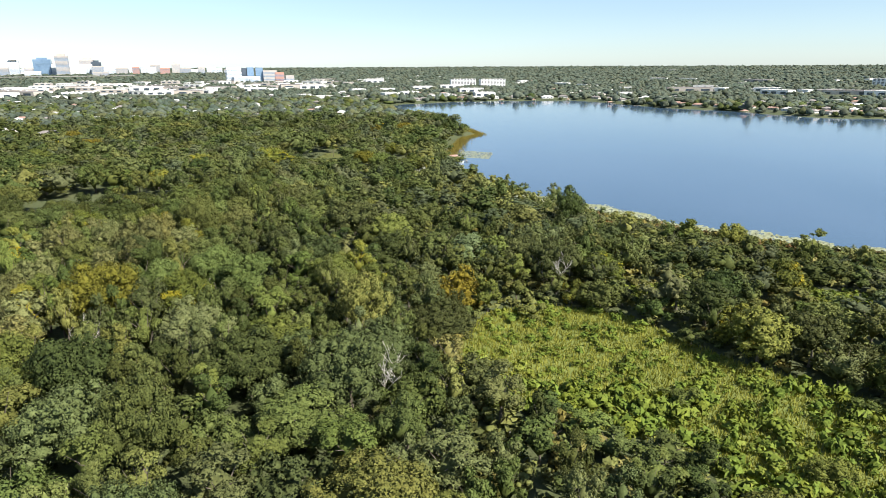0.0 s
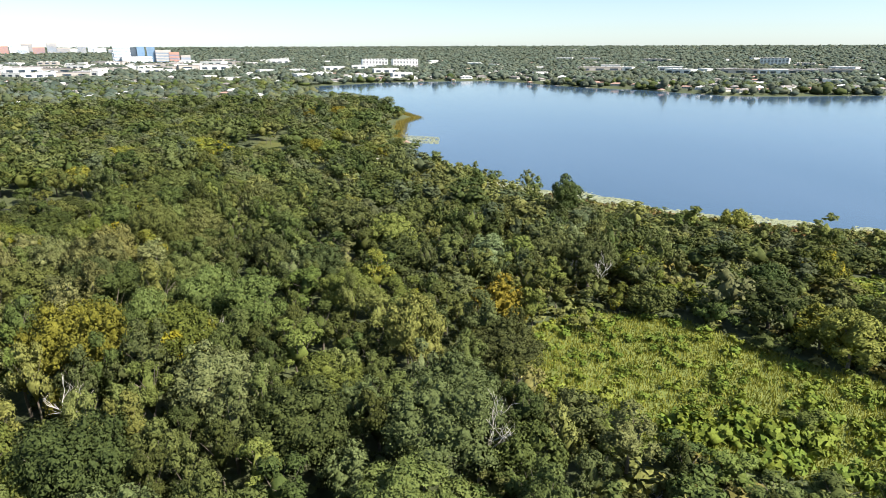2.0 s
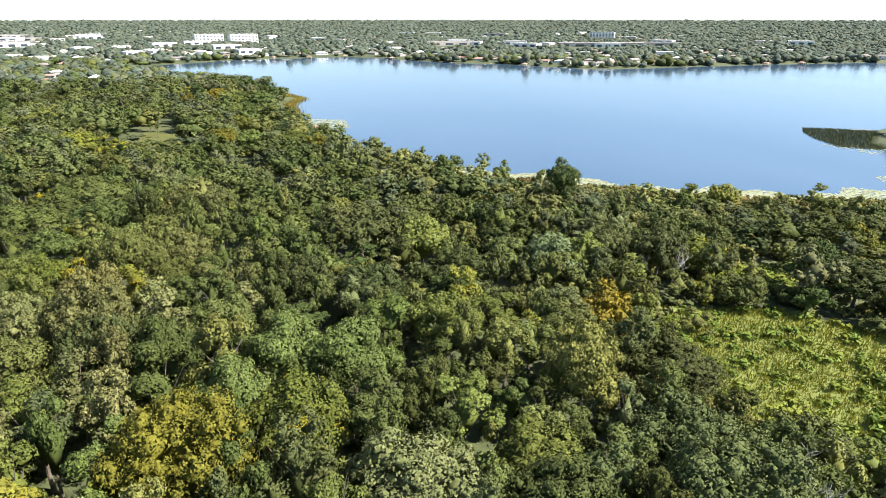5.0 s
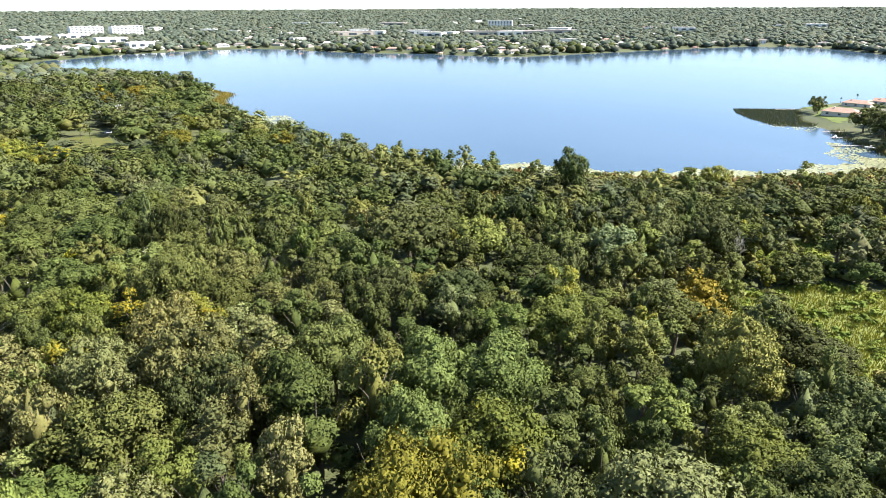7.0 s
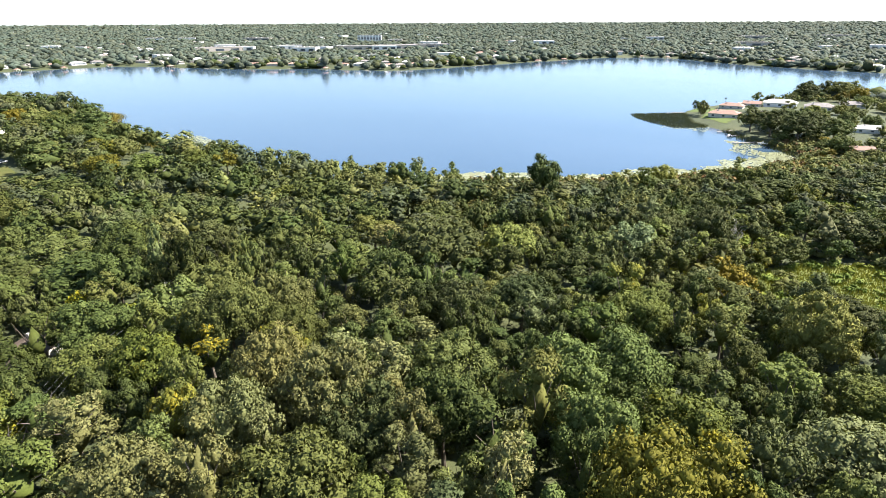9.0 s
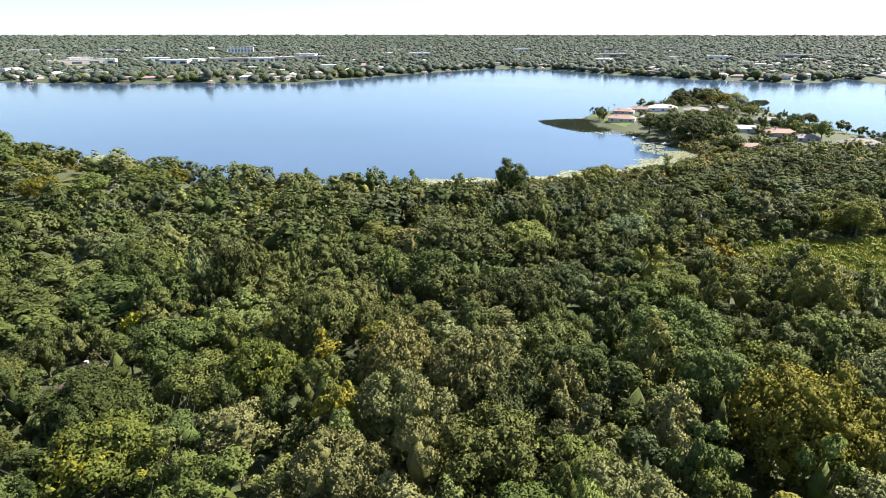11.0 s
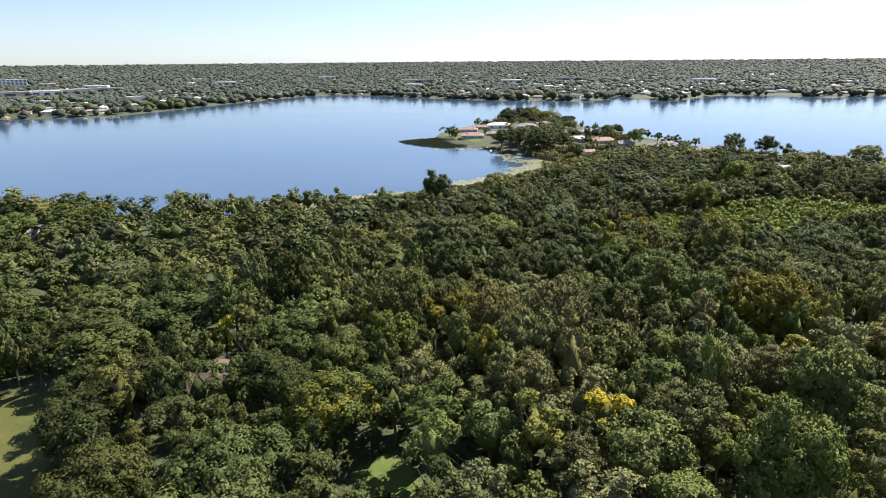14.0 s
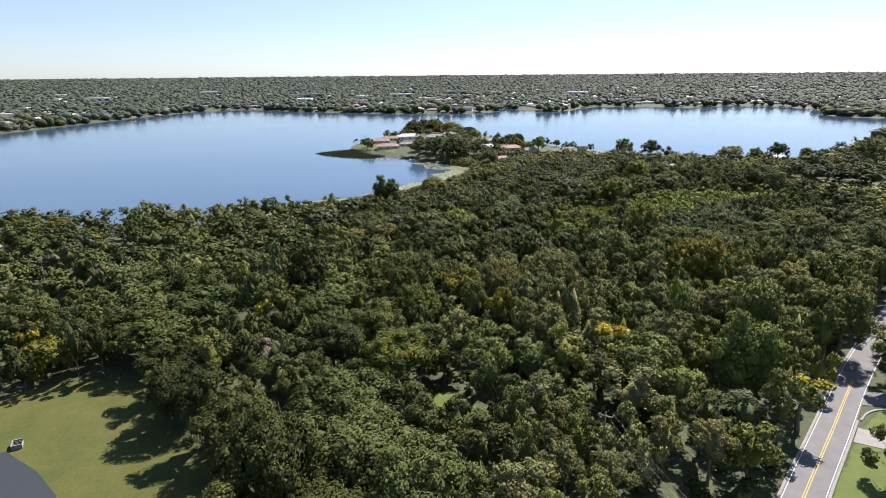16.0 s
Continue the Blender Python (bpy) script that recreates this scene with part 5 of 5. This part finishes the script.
# brush on the marshy bank
brush = []
for x, y, turn in along(SHORE_NEAR[15:] + SHORE_SPIT[:2], 0.55):
    for _ in range(3):
        o = rng.uniform(1.0, 26.0)
        bx, by = x + math.sin(radians(turn)) * o, y - math.cos(radians(turn)) * o
        tall = rng.uniform(1.4, 3.4)
        brush.append((bx, by, height_at(bx, by) - 0.1, tall * rng.uniform(0.7, 1.0), tall, rng.random()))
woods("marsh_brush", brush, T_SCRUB, "reddish-brown and olive brush on the marshy lake shore", (M_BRUSH_RED, M_FAR_OLIVE, M_BRUSH_TAN, M_FAR_OLIVE), "brush")


# ---- open ground ----
def drape(name, poly, mat, lift, step, label, category, ragged=1.0):
    """A sheet of small cells laid over the ground within an outline with a ragged edge."""
    p = np.array(poly, float)
    (x0, y0), (x1, y1) = p.min(0), p.max(0)
    gx, gy = np.arange(x0, x1 + step, step), np.arange(y0, y1 + step, step)
    X, Y = np.meshgrid(gx, gy)
    inn = inside(poly, X.ravel(), Y.ravel())
    d = edge_distance(poly, X.ravel(), Y.ravel())
    inn = np.where(inn, d, -d) > ragged * wobble(X.ravel(), Y.ravel(), 2.3)
    z = np.array([height_at(a, b) for a, b in zip(X.ravel(), Y.ravel())]) + lift
    w = len(gx)
    i = (np.arange(len(gy) - 1)[:, None] * w + np.arange(w - 1)[None, :]).ravel()
    f = np.stack([i, i + 1, i + w + 1, i + w], 1)
    f = f[inn[f].sum(1) >= 3]
    ob = new(name, tri_mesh(name, np.stack([X.ravel(), Y.ravel(), z], 1), f, [mat], smooth=True))
    return tagged(ob, label, category, kind="structure")


drape("lawn", LAWN, M_LAWN, 0.06, 0.6, "mown yellow-green lawn with worn sandy patches", "lawn")
drape("lawn", LAWN_STRIP, M_VERGE, 0.06, 1.0, "narrow strip of mown grass under wires", "lawn")
drape("lawn", FIELD, M_LAWN, 0.08, 2.0, "small sunlit lawn in a woodland clearing", "lawn")
drape("lawn", FIELD_LAKE, M_LAWN, 0.1, 2.0, "sunlit lawn sloping to the lake", "lawn")
drape("verge", VERGE, M_VERGE, 0.05, 0.4, "bright green mown roadside verge", "grass verge", 0.3)
for poly in (GLADE, GLADE_EAST):
    drape("glade", poly, M_MEADOW, 0.06, 1.5, "bright green overgrown glade between trees", "meadow")
drape("meadow", MEADOW, M_MEADOW, 0.06, 1.5, "overgrown meadow of tall grass and creepers", "meadow")
for poly in ([(340, 300), (352, 318), (375, 328), (372, 306), (356, 292)], [(300, 268), (318, 292), (338, 300), (340, 288), (318, 268)]):
    drape("lawn", poly, M_VERGE, 0.12, 1.5, "bright lawn before the lakeside houses", "lawn")


def offset_line(line, off):
    out = []
    for k, (x, y) in enumerate(line):
        a, b = line[max(k - 1, 0)], line[min(k + 1, len(line) - 1)]
        d = math.hypot(b[0] - a[0], b[1] - a[1])
        out.append((x - (b[1] - a[1]) / d * off, y + (b[0] - a[0]) / d * off))
    return out


def smooth_line(line, times=3):
    for _ in range(times):
        out = [line[0]]
        for a, b in zip(line, line[1:]):
            out += [(a[0] * 0.75 + b[0] * 0.25, a[1] * 0.75 + b[1] * 0.25), (a[0] * 0.25 + b[0] * 0.75, a[1] * 0.25 + b[1] * 0.75)]
        line = out + [line[-1]]
    return line


def ribbon(name, line, o0, o1, z0, z1, mat, parent=None, label="", category=""):
    """A strip along a line between two offsets, from z0 up to z1."""
    bm = bmesh.new()
    L, R = offset_line(line, o0), offset_line(line, o1)
    rows = [[bm.verts.new(p) for p in ((*l, z0), (*l, z1), (*r, z1), (*r, z0))] for l, r in zip(L, R)]
    for a, b in zip(rows, rows[1:]):
        for k in range(4):
            bm.faces.new((a[k], b[k], b[(k + 1) % 4], a[(k + 1) % 4]))
    bm.faces.new(rows[0])
    bm.faces.new(rows[-1][::-1])
    ob = part(name, bm, mat, parent, label)
    return tagged(ob, label, category, kind="structure" if category else "")


GR = 3.46
road_line = smooth_line(ROAD_LINE)
side_line = smooth_line(SIDE_ROAD)
road = ribbon("road", road_line, -3.1, 3.1, GR - 0.3, GR + 0.07, M_ASPHALT, None, "two-lane grey asphalt road with a double yellow line", "road")
ribbon("road", side_line, -2.9, 2.9, GR - 0.3, GR + 0.063, M_ASPHALT, None, "grey asphalt side road joining the main road", "road")
cut = [k for k, (x, y) in enumerate(road_line) if -215 < x < -127]
centre = [road_line[k] for k in cut]
for o in (-0.17, 0.17):
    ribbon("centre_line", centre, o - 0.06, o + 0.06, GR + 0.06, GR + 0.076, M_PAINT_Y, road, "yellow painted line")
for o in (-2.82, 2.82):
    ribbon("edge_line", road_line, o - 0.05, o + 0.05, GR + 0.06, GR + 0.075, M_PAINT_W, road, "white painted edge line")
ribbon("kerb", road_line, 3.1, 3.5, GR - 0.3, GR + 0.17, M_CONCRETE, road, "pale concrete kerb")
before = [p for p in road_line if p[0] < -142]
ribbon("kerb", before, -3.5, -3.1, GR - 0.3, GR + 0.17, M_CONCRETE, road, "pale concrete kerb")
bend = smooth_line([(-144, 127.5), (-141, 124.6), (-139.5, 121), (-140, 112), (-143, 96)])
ribbon("kerb", bend, -0.2, 0.2, GR - 0.3, GR + 0.17, M_CONCRETE, road, "pale concrete kerb")
flat("driveway", [(-151.5, 133.5), (-146.6, 129.6), (-150, 124.5), (-157, 120), (-161, 124), (-154, 128.5)], GR + 0.09, M_CONCRETE, label="short pale concrete driveway beside the road", category="driveway", kind="structure", thick=0.3)
flat("pond", [(-158, 291.5), (-163.5, 282), (-170, 274), (-190, 268), (-205, 285), (-180, 305), (-160, 296)], GR + 0.1, M_POND, label="small dark pond at the edge of the lawn", category="pond", kind="structure")

inlet = thing("drain_box", pose(-156.2, 290.6, GR, 0, 0, 30), "square concrete drainage inlet box at the pond edge", "drain")
for args in ((-1.2, -0.9, -0.3, -1.0, 0.9, 0.95), (1.0, -0.9, -0.3, 1.2, 0.9, 0.95), (-1.0, 0.7, -0.3, 1.0, 0.9, 0.95), (-1.0, -0.9, -0.3, 1.0, -0.7, 0.5)):
    part("wall", boxed(*args), M_CONCRETE, inlet)
for k in range(4):
    part("grate_bar", boxed(-0.85 + k * 0.5, -0.7, 0.72, -0.75 + k * 0.5, 0.7, 0.78), M_CABLE, inlet)

def fill(poly, n, seed):
    g = np.random.default_rng(seed)
    p = np.array(poly, float)
    q = g.uniform(p.min(0), p.max(0), (n * 3, 2))
    return q[inside(poly, q[:, 0], q[:, 1])][:n]


# scrub of the meadow
scrub = np.random.default_rng(51)
q = scrub.uniform((0, -2), (100, 165), (9000, 2))
q = q[inside(MEADOW, q[:, 0], q[:, 1])]
spots = []
for x, y in q[:1300]:
    big = scrub.random() ** 3
    if y < 116 and scrub.random() < 0.35:
        spots.append((x, y, 3.2, scrub.uniform(1.8, 3.4), scrub.uniform(1.8, 3.8), 0.25 + 0.3 * scrub.random()))
        continue
    spots.append((x, y, 3.3, 0.6 + 1.9 * big, 0.35 + 1.7 * big, min(1.0, 0.35 + 0.5 * wobble(x, y, 11.0) + 0.3 * scrub.random())))
for poly in (GLADE, GLADE_EAST):
    for x, y in fill(poly, 170, 57):
        spots.append((x, y, 3.2, scrub.uniform(0.9, 2.4), scrub.uniform(0.5, 1.6), scrub.uniform(0.3, 1.0)))
M_SCRUB = foliage("scrub_leaves", (0.065, 0.095, 0.012), (0.15, 0.19, 0.03), (0.28, 0.29, 0.07), attribute=True)
woods("meadow_scrub", spots, T_SCRUB, "low tangle of grass, vines and bushes in a meadow", (M_SCRUB,), "scrub")

M_MARSH = foliage("marsh_leaves", (0.12, 0.1, 0.02), (0.24, 0.19, 0.04), (0.38, 0.3, 0.08))
M_TALLGRASS = foliage("tall_grass", (0.13, 0.16, 0.026), (0.26, 0.28, 0.06), (0.42, 0.4, 0.13))


def blades(name, spots, height_range, width, mat, label):
    """Upright tapering blades, one triangle each, in tufts: x, y, base."""
    g = np.random.default_rng(len(spots))
    p = np.asarray(spots)
    n = len(p)
    h, a = g.uniform(*height_range, n), g.uniform(0, 6.28, n)
    lean = g.normal(0, 0.25, (n, 2)) * h[:, None]
    u = np.stack([np.cos(a), np.sin(a)], 1) * width
    v = np.zeros((n, 3, 3))
    v[:, 0, :2], v[:, 1, :2], v[:, 2, :2] = p[:, :2] - u, p[:, :2] + u, p[:, :2] + lean
    v[:, 0, 2] = v[:, 1, 2] = p[:, 2]
    v[:, 2, 2] = p[:, 2] + h
    ob = new(name, tri_mesh(name, v.reshape(-1, 3), np.arange(n * 3).reshape(-1, 3), [mat]))
    return tagged(ob, label, "reeds", kind="stuff")


q = fill(MEADOW, 60000, 52)
blades("meadow_grass", np.column_stack([q, np.full(len(q), 3.35)]), (0.4, 1.4), 0.13, M_TALLGRASS, "tall yellow-green meadow grass")
REED_FAR = [(532, 206), (556, 214), (590, 208), (596, 198), (570, 192), (540, 194)]
REED_BED = [(312, 345), (330, 331), (346, 316), (336, 306), (318, 296), (298, 278), (284, 276), (272, 292), (284, 316), (298, 334)]
q = np.concatenate([fill(REED_BED, 14000, 71), fill(REED_FAR, 3000, 72)])
blades("reeds", np.column_stack([q, np.full(len(q), -0.2)]), (0.6, 1.5), 0.15, M_REED, "bed of brown-green reeds standing in shallow water")
g = np.random.default_rng(73)
rim = []
for x, y, turn in along(SHORE_NEAR[12:] + SHORE_SPIT[:4], 0.5):
    for _ in range(9):
        o = g.normal(0.5, 2.6)
        rim.append((x + math.sin(radians(turn)) * o + g.normal(0, 0.4), y - math.cos(radians(turn)) * o + g.normal(0, 0.4), -0.15))
cape = []
for x, y, turn in along(SHORE_NEAR[6:12], 0.4):
    for _ in range(16):
        o = g.normal(-2.0, 3.2)
        cape.append((x + math.sin(radians(turn)) * o + g.normal(0, 0.4), y - math.cos(radians(turn)) * o + g.normal(0, 0.4), -0.15))
blades("marsh_grass", cape, (0.9, 2.2), 0.16, M_MARSH, "yellow-brown marsh grass along the wooded shore")
blades("shore_reeds", rim, (0.9, 2.4), 0.14, M_REED, "fringe of tall brown-green reeds along the shore")


def lilies(name, pads, label):
    """Floating round leaves, eight-sided with a notch."""
    n = len(pads)
    a = np.linspace(0.25, 2 * math.pi - 0.25, 8)
    ring = np.stack([np.cos(a), np.sin(a), np.zeros(8)], 1)
    v = np.zeros((n, 9, 3))
    p = np.array(pads)
    turn = np.random.default_rng(n).uniform(0, 6.28, n)
    c, s = np.cos(turn), np.sin(turn)
    v[:, 0, :2] = p[:, :2]
    for k in range(8):
        v[:, k + 1, 0] = p[:, 0] + (ring[k, 0] * c - ring[k, 1] * s) * p[:, 2]
        v[:, k + 1, 1] = p[:, 1] + (ring[k, 0] * s + ring[k, 1] * c) * p[:, 2]
    v[:, :, 2] = 0.03 + (np.arange(n) % 7 * 0.004)[:, None]
    f = np.array([[0, k + 1, k + 2] for k in range(7)])
    faces = (np.arange(n)[:, None, None] * 9 + f[None]).reshape(-1, 3)
    return tagged(new(name, tri_mesh(name, v.reshape(-1, 3), faces, [M_PAD])), label, "water lilies", kind="stuff")


pads = []
for x, y, turn in along(SHORE_NEAR[14:] + SHORE_SPIT[:1], 0.45):
    out = 17.0 + 4.5 * math.sin(x / 9.0) + 2.5 * math.sin(x / 3.1)
    for _ in range(16):
        o = -g.uniform(1.0, max(3.0, out)) - abs(g.normal(0, 1.2))
        pads.append((x + math.sin(radians(turn)) * o, y - math.cos(radians(turn)) * o, g.uniform(0.35, 0.85)))
for poly, n in ((REED_BED, 90), ([(240, 224), (252, 236), (246, 250), (226, 232)], 260), ([(205, 214), (224, 218), (236, 240), (216, 236)], 260), ([(270, 270), (292, 272), (284, 300), (266, 300)], 160), ([(10, 480), (34, 470), (40, 505), (14, 520)], 900)):
    for x, y in fill(poly, n, 90 + n):
        pads.append((x, y, g.uniform(0.35, 0.85)))
lilies("lily_pads", pads, "pale green floating lily pads along the shore")


# ---- palms ----
def palm_model(seed):
    g = np.random.default_rng(seed)
    root = thing("palm_tree", Matrix.Identity(4), "tall cabbage palm with a round tuft of fronds", "palm", "palm trees")
    bm = bmesh.new()
    tube(bm, (0, 0, -0.5), (0.2, 0, 5), 0.26, 0.2, 8)
    tube(bm, (0.2, 0, 5), (0.1, 0.1, 9), 0.2, 0.22, 8)
    part("trunk", bm, M_BARK, root)
    vs, fs = [], []
    for k in range(42):
        a, e = k * 2.39996, g.uniform(-0.7, 1.3)
        d = Vector((math.cos(a) * math.cos(e), math.sin(a) * math.cos(e), math.sin(e)))
        side = d.cross(Vector((0, 0, 1))).normalized()
        o = Vector((0.1, 0.1, 9.0))
        for j in range(5):
            fan = (j - 2) * 0.28
            tip = o + (d * math.cos(fan) + side * math.sin(fan)) * g.uniform(2.0, 2.7) - Vector((0, 0, 0.5))
            base = o + d * 0.35
            n = len(vs)
            vs += [base + side * 0.3, base - side * 0.3, tip]
            fs.append((n, n + 1, n + 2))
    crown = new("crown", tri_mesh("crown", np.array([v[:] for v in vs]), np.array(fs), [M_LAUREL]))
    crown.parent = root
    return root


PALM = palm_model(5)
PALM.matrix_basis = pose(361, 315, height_at(361, 315)) @ Matrix.Scale(0.75, 4)
for x, y, k in [(365, 318, 1.05), (370, 312, 0.9), (358, 308, 0.8), (385, 318, 1.0), (392, 310, 0.7), (342, 296, 0.6), (404, 286, 0.7), (436, 318, 0.9), (-84, 462, 1.3), (-88, 470, 1.2), (-66, 455, 1.1), (-38, 470, 1.2),
                (-46, 436, 1.1), (-52, 428, 1.0), (-44, 424, 1.2), (-58, 440, 1.1), (-20, 398, 0.9)]:
    copy_thing(PALM, pose(x, y, height_at(x, y), 0, 0, x * 37 % 360) @ Matrix.Scale(k * 0.75, 4))


# ---- dead trees ----
def snag_model(seed, h, label):
    g = random.Random(seed)
    bm = bmesh.new()

    def limb(a, d, r, length, depth):
        b = a + d * length
        mid = a + d * length * 0.5 + Vector((g.uniform(-1, 1), g.uniform(-1, 1), g.uniform(-0.4, 0.6))) * length * 0.1
        tube(bm, a, mid, r, r * 0.8, 5)
        tube(bm, mid, b, r * 0.8, r * 0.55, 5)
        if depth:
            for _ in range(3 if depth > 1 else 2):
                nd = (d + Vector((g.uniform(-1, 1), g.uniform(-1, 1), g.uniform(-0.3, 0.8))) * 0.85).normalized()
                limb(b if g.random() < 0.6 else mid, nd, r * 0.55, length * g.uniform(0.55, 0.8), depth - 1)
    limb(Vector((0, 0, -0.5)), Vector((0.12, 0.05, 1)).normalized(), h * 0.02, h * 0.45, 4)
    root = thing("dead_tree", Matrix.Identity(4), label, "dead tree", "dead trees")
    part("trunk", bm, M_DEAD, root)
    return root


SNAG = snag_model(3, 17, "bleached bare dead tree standing among green crowns")
SNAG.matrix_basis = pose(-76, 121, 3.4, 8, 14, 160) @ Matrix.Scale(0.74, 4)
for x, y, z, tilt, k in [(-13.6, 104, 3.4, 4, 1.12), (33, 172, 3.4, 3, 0.9), (30, 178, 3.4, -4, 0.82), (42, 196, 3.4, 4, 0.62), (-62, 152, 6, 10, 0.7), (34, 344, 2, 3, 0.4), (12, 97, 1, 14, 0.4), (24, 348, 1.5, -3, 0.35), (40, 188, 3.4, -5, 0.6)]:
    copy_thing(SNAG, pose(x, y, z, tilt, tilt * 0.7, x * 53 % 360) @ Matrix.Scale(k, 4))

# ---- wires along the cleared strip ----
def pole_model():
    root = thing("utility_pole", Matrix.Identity(4), "wooden utility pole with a crossarm and insulators", "pole", "utility poles")
    bm = bmesh.new()
    tube(bm, (0, 0, -1), (0, 0, 11), 0.17, 0.12, 8)
    part("post", bm, M_WOOD, root)
    part("crossarm", boxed(-1.3, -0.07, 10.2, 1.3, 0.07, 10.35), M_WOOD, root)
    for x in (-1.2, 0.0, 1.2):
        bm = bmesh.new()
        tube(bm, (x, 0, 10.35), (x, 0, 10.6), 0.06, 0.05)
        part("insulator", bm, M_WHITE, root)
    return root


POLES = [(-92, 249), (-117.5, 227), (-160, 182), (-196, 172)]
POLE = pole_model()
for k, (x, y) in enumerate(POLES):
    m = pose(x, y, 3.4, 0, 0, (50, 45, 60, 100)[k])
    if k:
        copy_thing(POLE, m)
    else:
        POLE.matrix_basis = m
for k, ((x0, y0), (x1, y1)) in enumerate(zip(POLES, POLES[1:])):
    d = Vector((x1 - x0, y1 - y0, 0))
    side = Vector((-d.y, d.x, 0)).normalized()
    for o, z in ((-1.2, 14.0), (0, 14.0), (1.2, 14.0), (0.2, 11.6)):
        curve = bpy.data.curves.new("cable", "CURVE")
        curve.dimensions, curve.bevel_depth, curve.bevel_resolution = "3D", 0.013, 1
        sp = curve.splines.new("POLY")
        sp.points.add(12)
        for i in range(13):
            t = i / 12
            p = Vector((x0, y0, z)) + d * t + side * o - Vector((0, 0, 1.0 * 4 * t * (1 - t)))
            sp.points[i].co = (*p, 1)
        curve.materials.append(M_CABLE)
        tagged(new("cable", curve), "thin sagging power line strung between poles", "cable", "power lines")


# ---- a parked car in the clearing ----
def car(x, y, turn):
    root = thing("car", pose(x, y, height_at(x, y) + 0.1, 0, 0, turn), "white parked car beside a sunlit clearing", "car")
    bm = boxed(-2.2, -0.9, 0.35, 2.2, 0.9, 0.95)
    bmesh.ops.bevel(bm, geom=bm.edges[:], offset=0.15, segments=2, affect="EDGES")
    part("body", bm, M_CARPAINT, root)
    bm = bmesh.new()
    lo = [bm.verts.new(p) for p in ((-1.9, -0.82, 0.9), (1.1, -0.82, 0.9), (1.1, 0.82, 0.9), (-1.9, 0.82, 0.9))]
    hi = [bm.verts.new(p) for p in ((-1.5, -0.65, 1.5), (0.4, -0.65, 1.5), (0.4, 0.65, 1.5), (-1.5, 0.65, 1.5))]
    for k in range(4):
        bm.faces.new((lo[k], lo[(k + 1) % 4], hi[(k + 1) % 4], hi[k]))
    bm.faces.new(hi)
    cabin = part("cabin", bm, M_GLASS, root, "dark glazed cabin")
    part("roof", boxed(-1.5, -0.66, 1.48, 0.4, 0.66, 1.56), M_CARPAINT, cabin)
    for sx in (-1.35, 1.35):
        for sy in (-0.85, 0.85):
            bm = bmesh.new()
            tube(bm, (sx, sy - 0.12, 0.33), (sx, sy + 0.12, 0.33), 0.33, 0.33, 14)
            part("wheel", bm, M_RUBBER, root)


car(-73, 484, 25)
for kind_name, x, y, z, r in [("oak", -163, 134, 14.5, 4.6), ("oak", -172, 130, 13.5, 5), ("laurel", -178, 126, 11, 5), ("olive", -122, 100, 8, 4), ("oak", -112, 88, 14, 6), ("laurel", -100, 78, 15, 6), ("oak", -90, 66, 14, 6)]:
    plant(kind_name, x, y, z, r, rng)
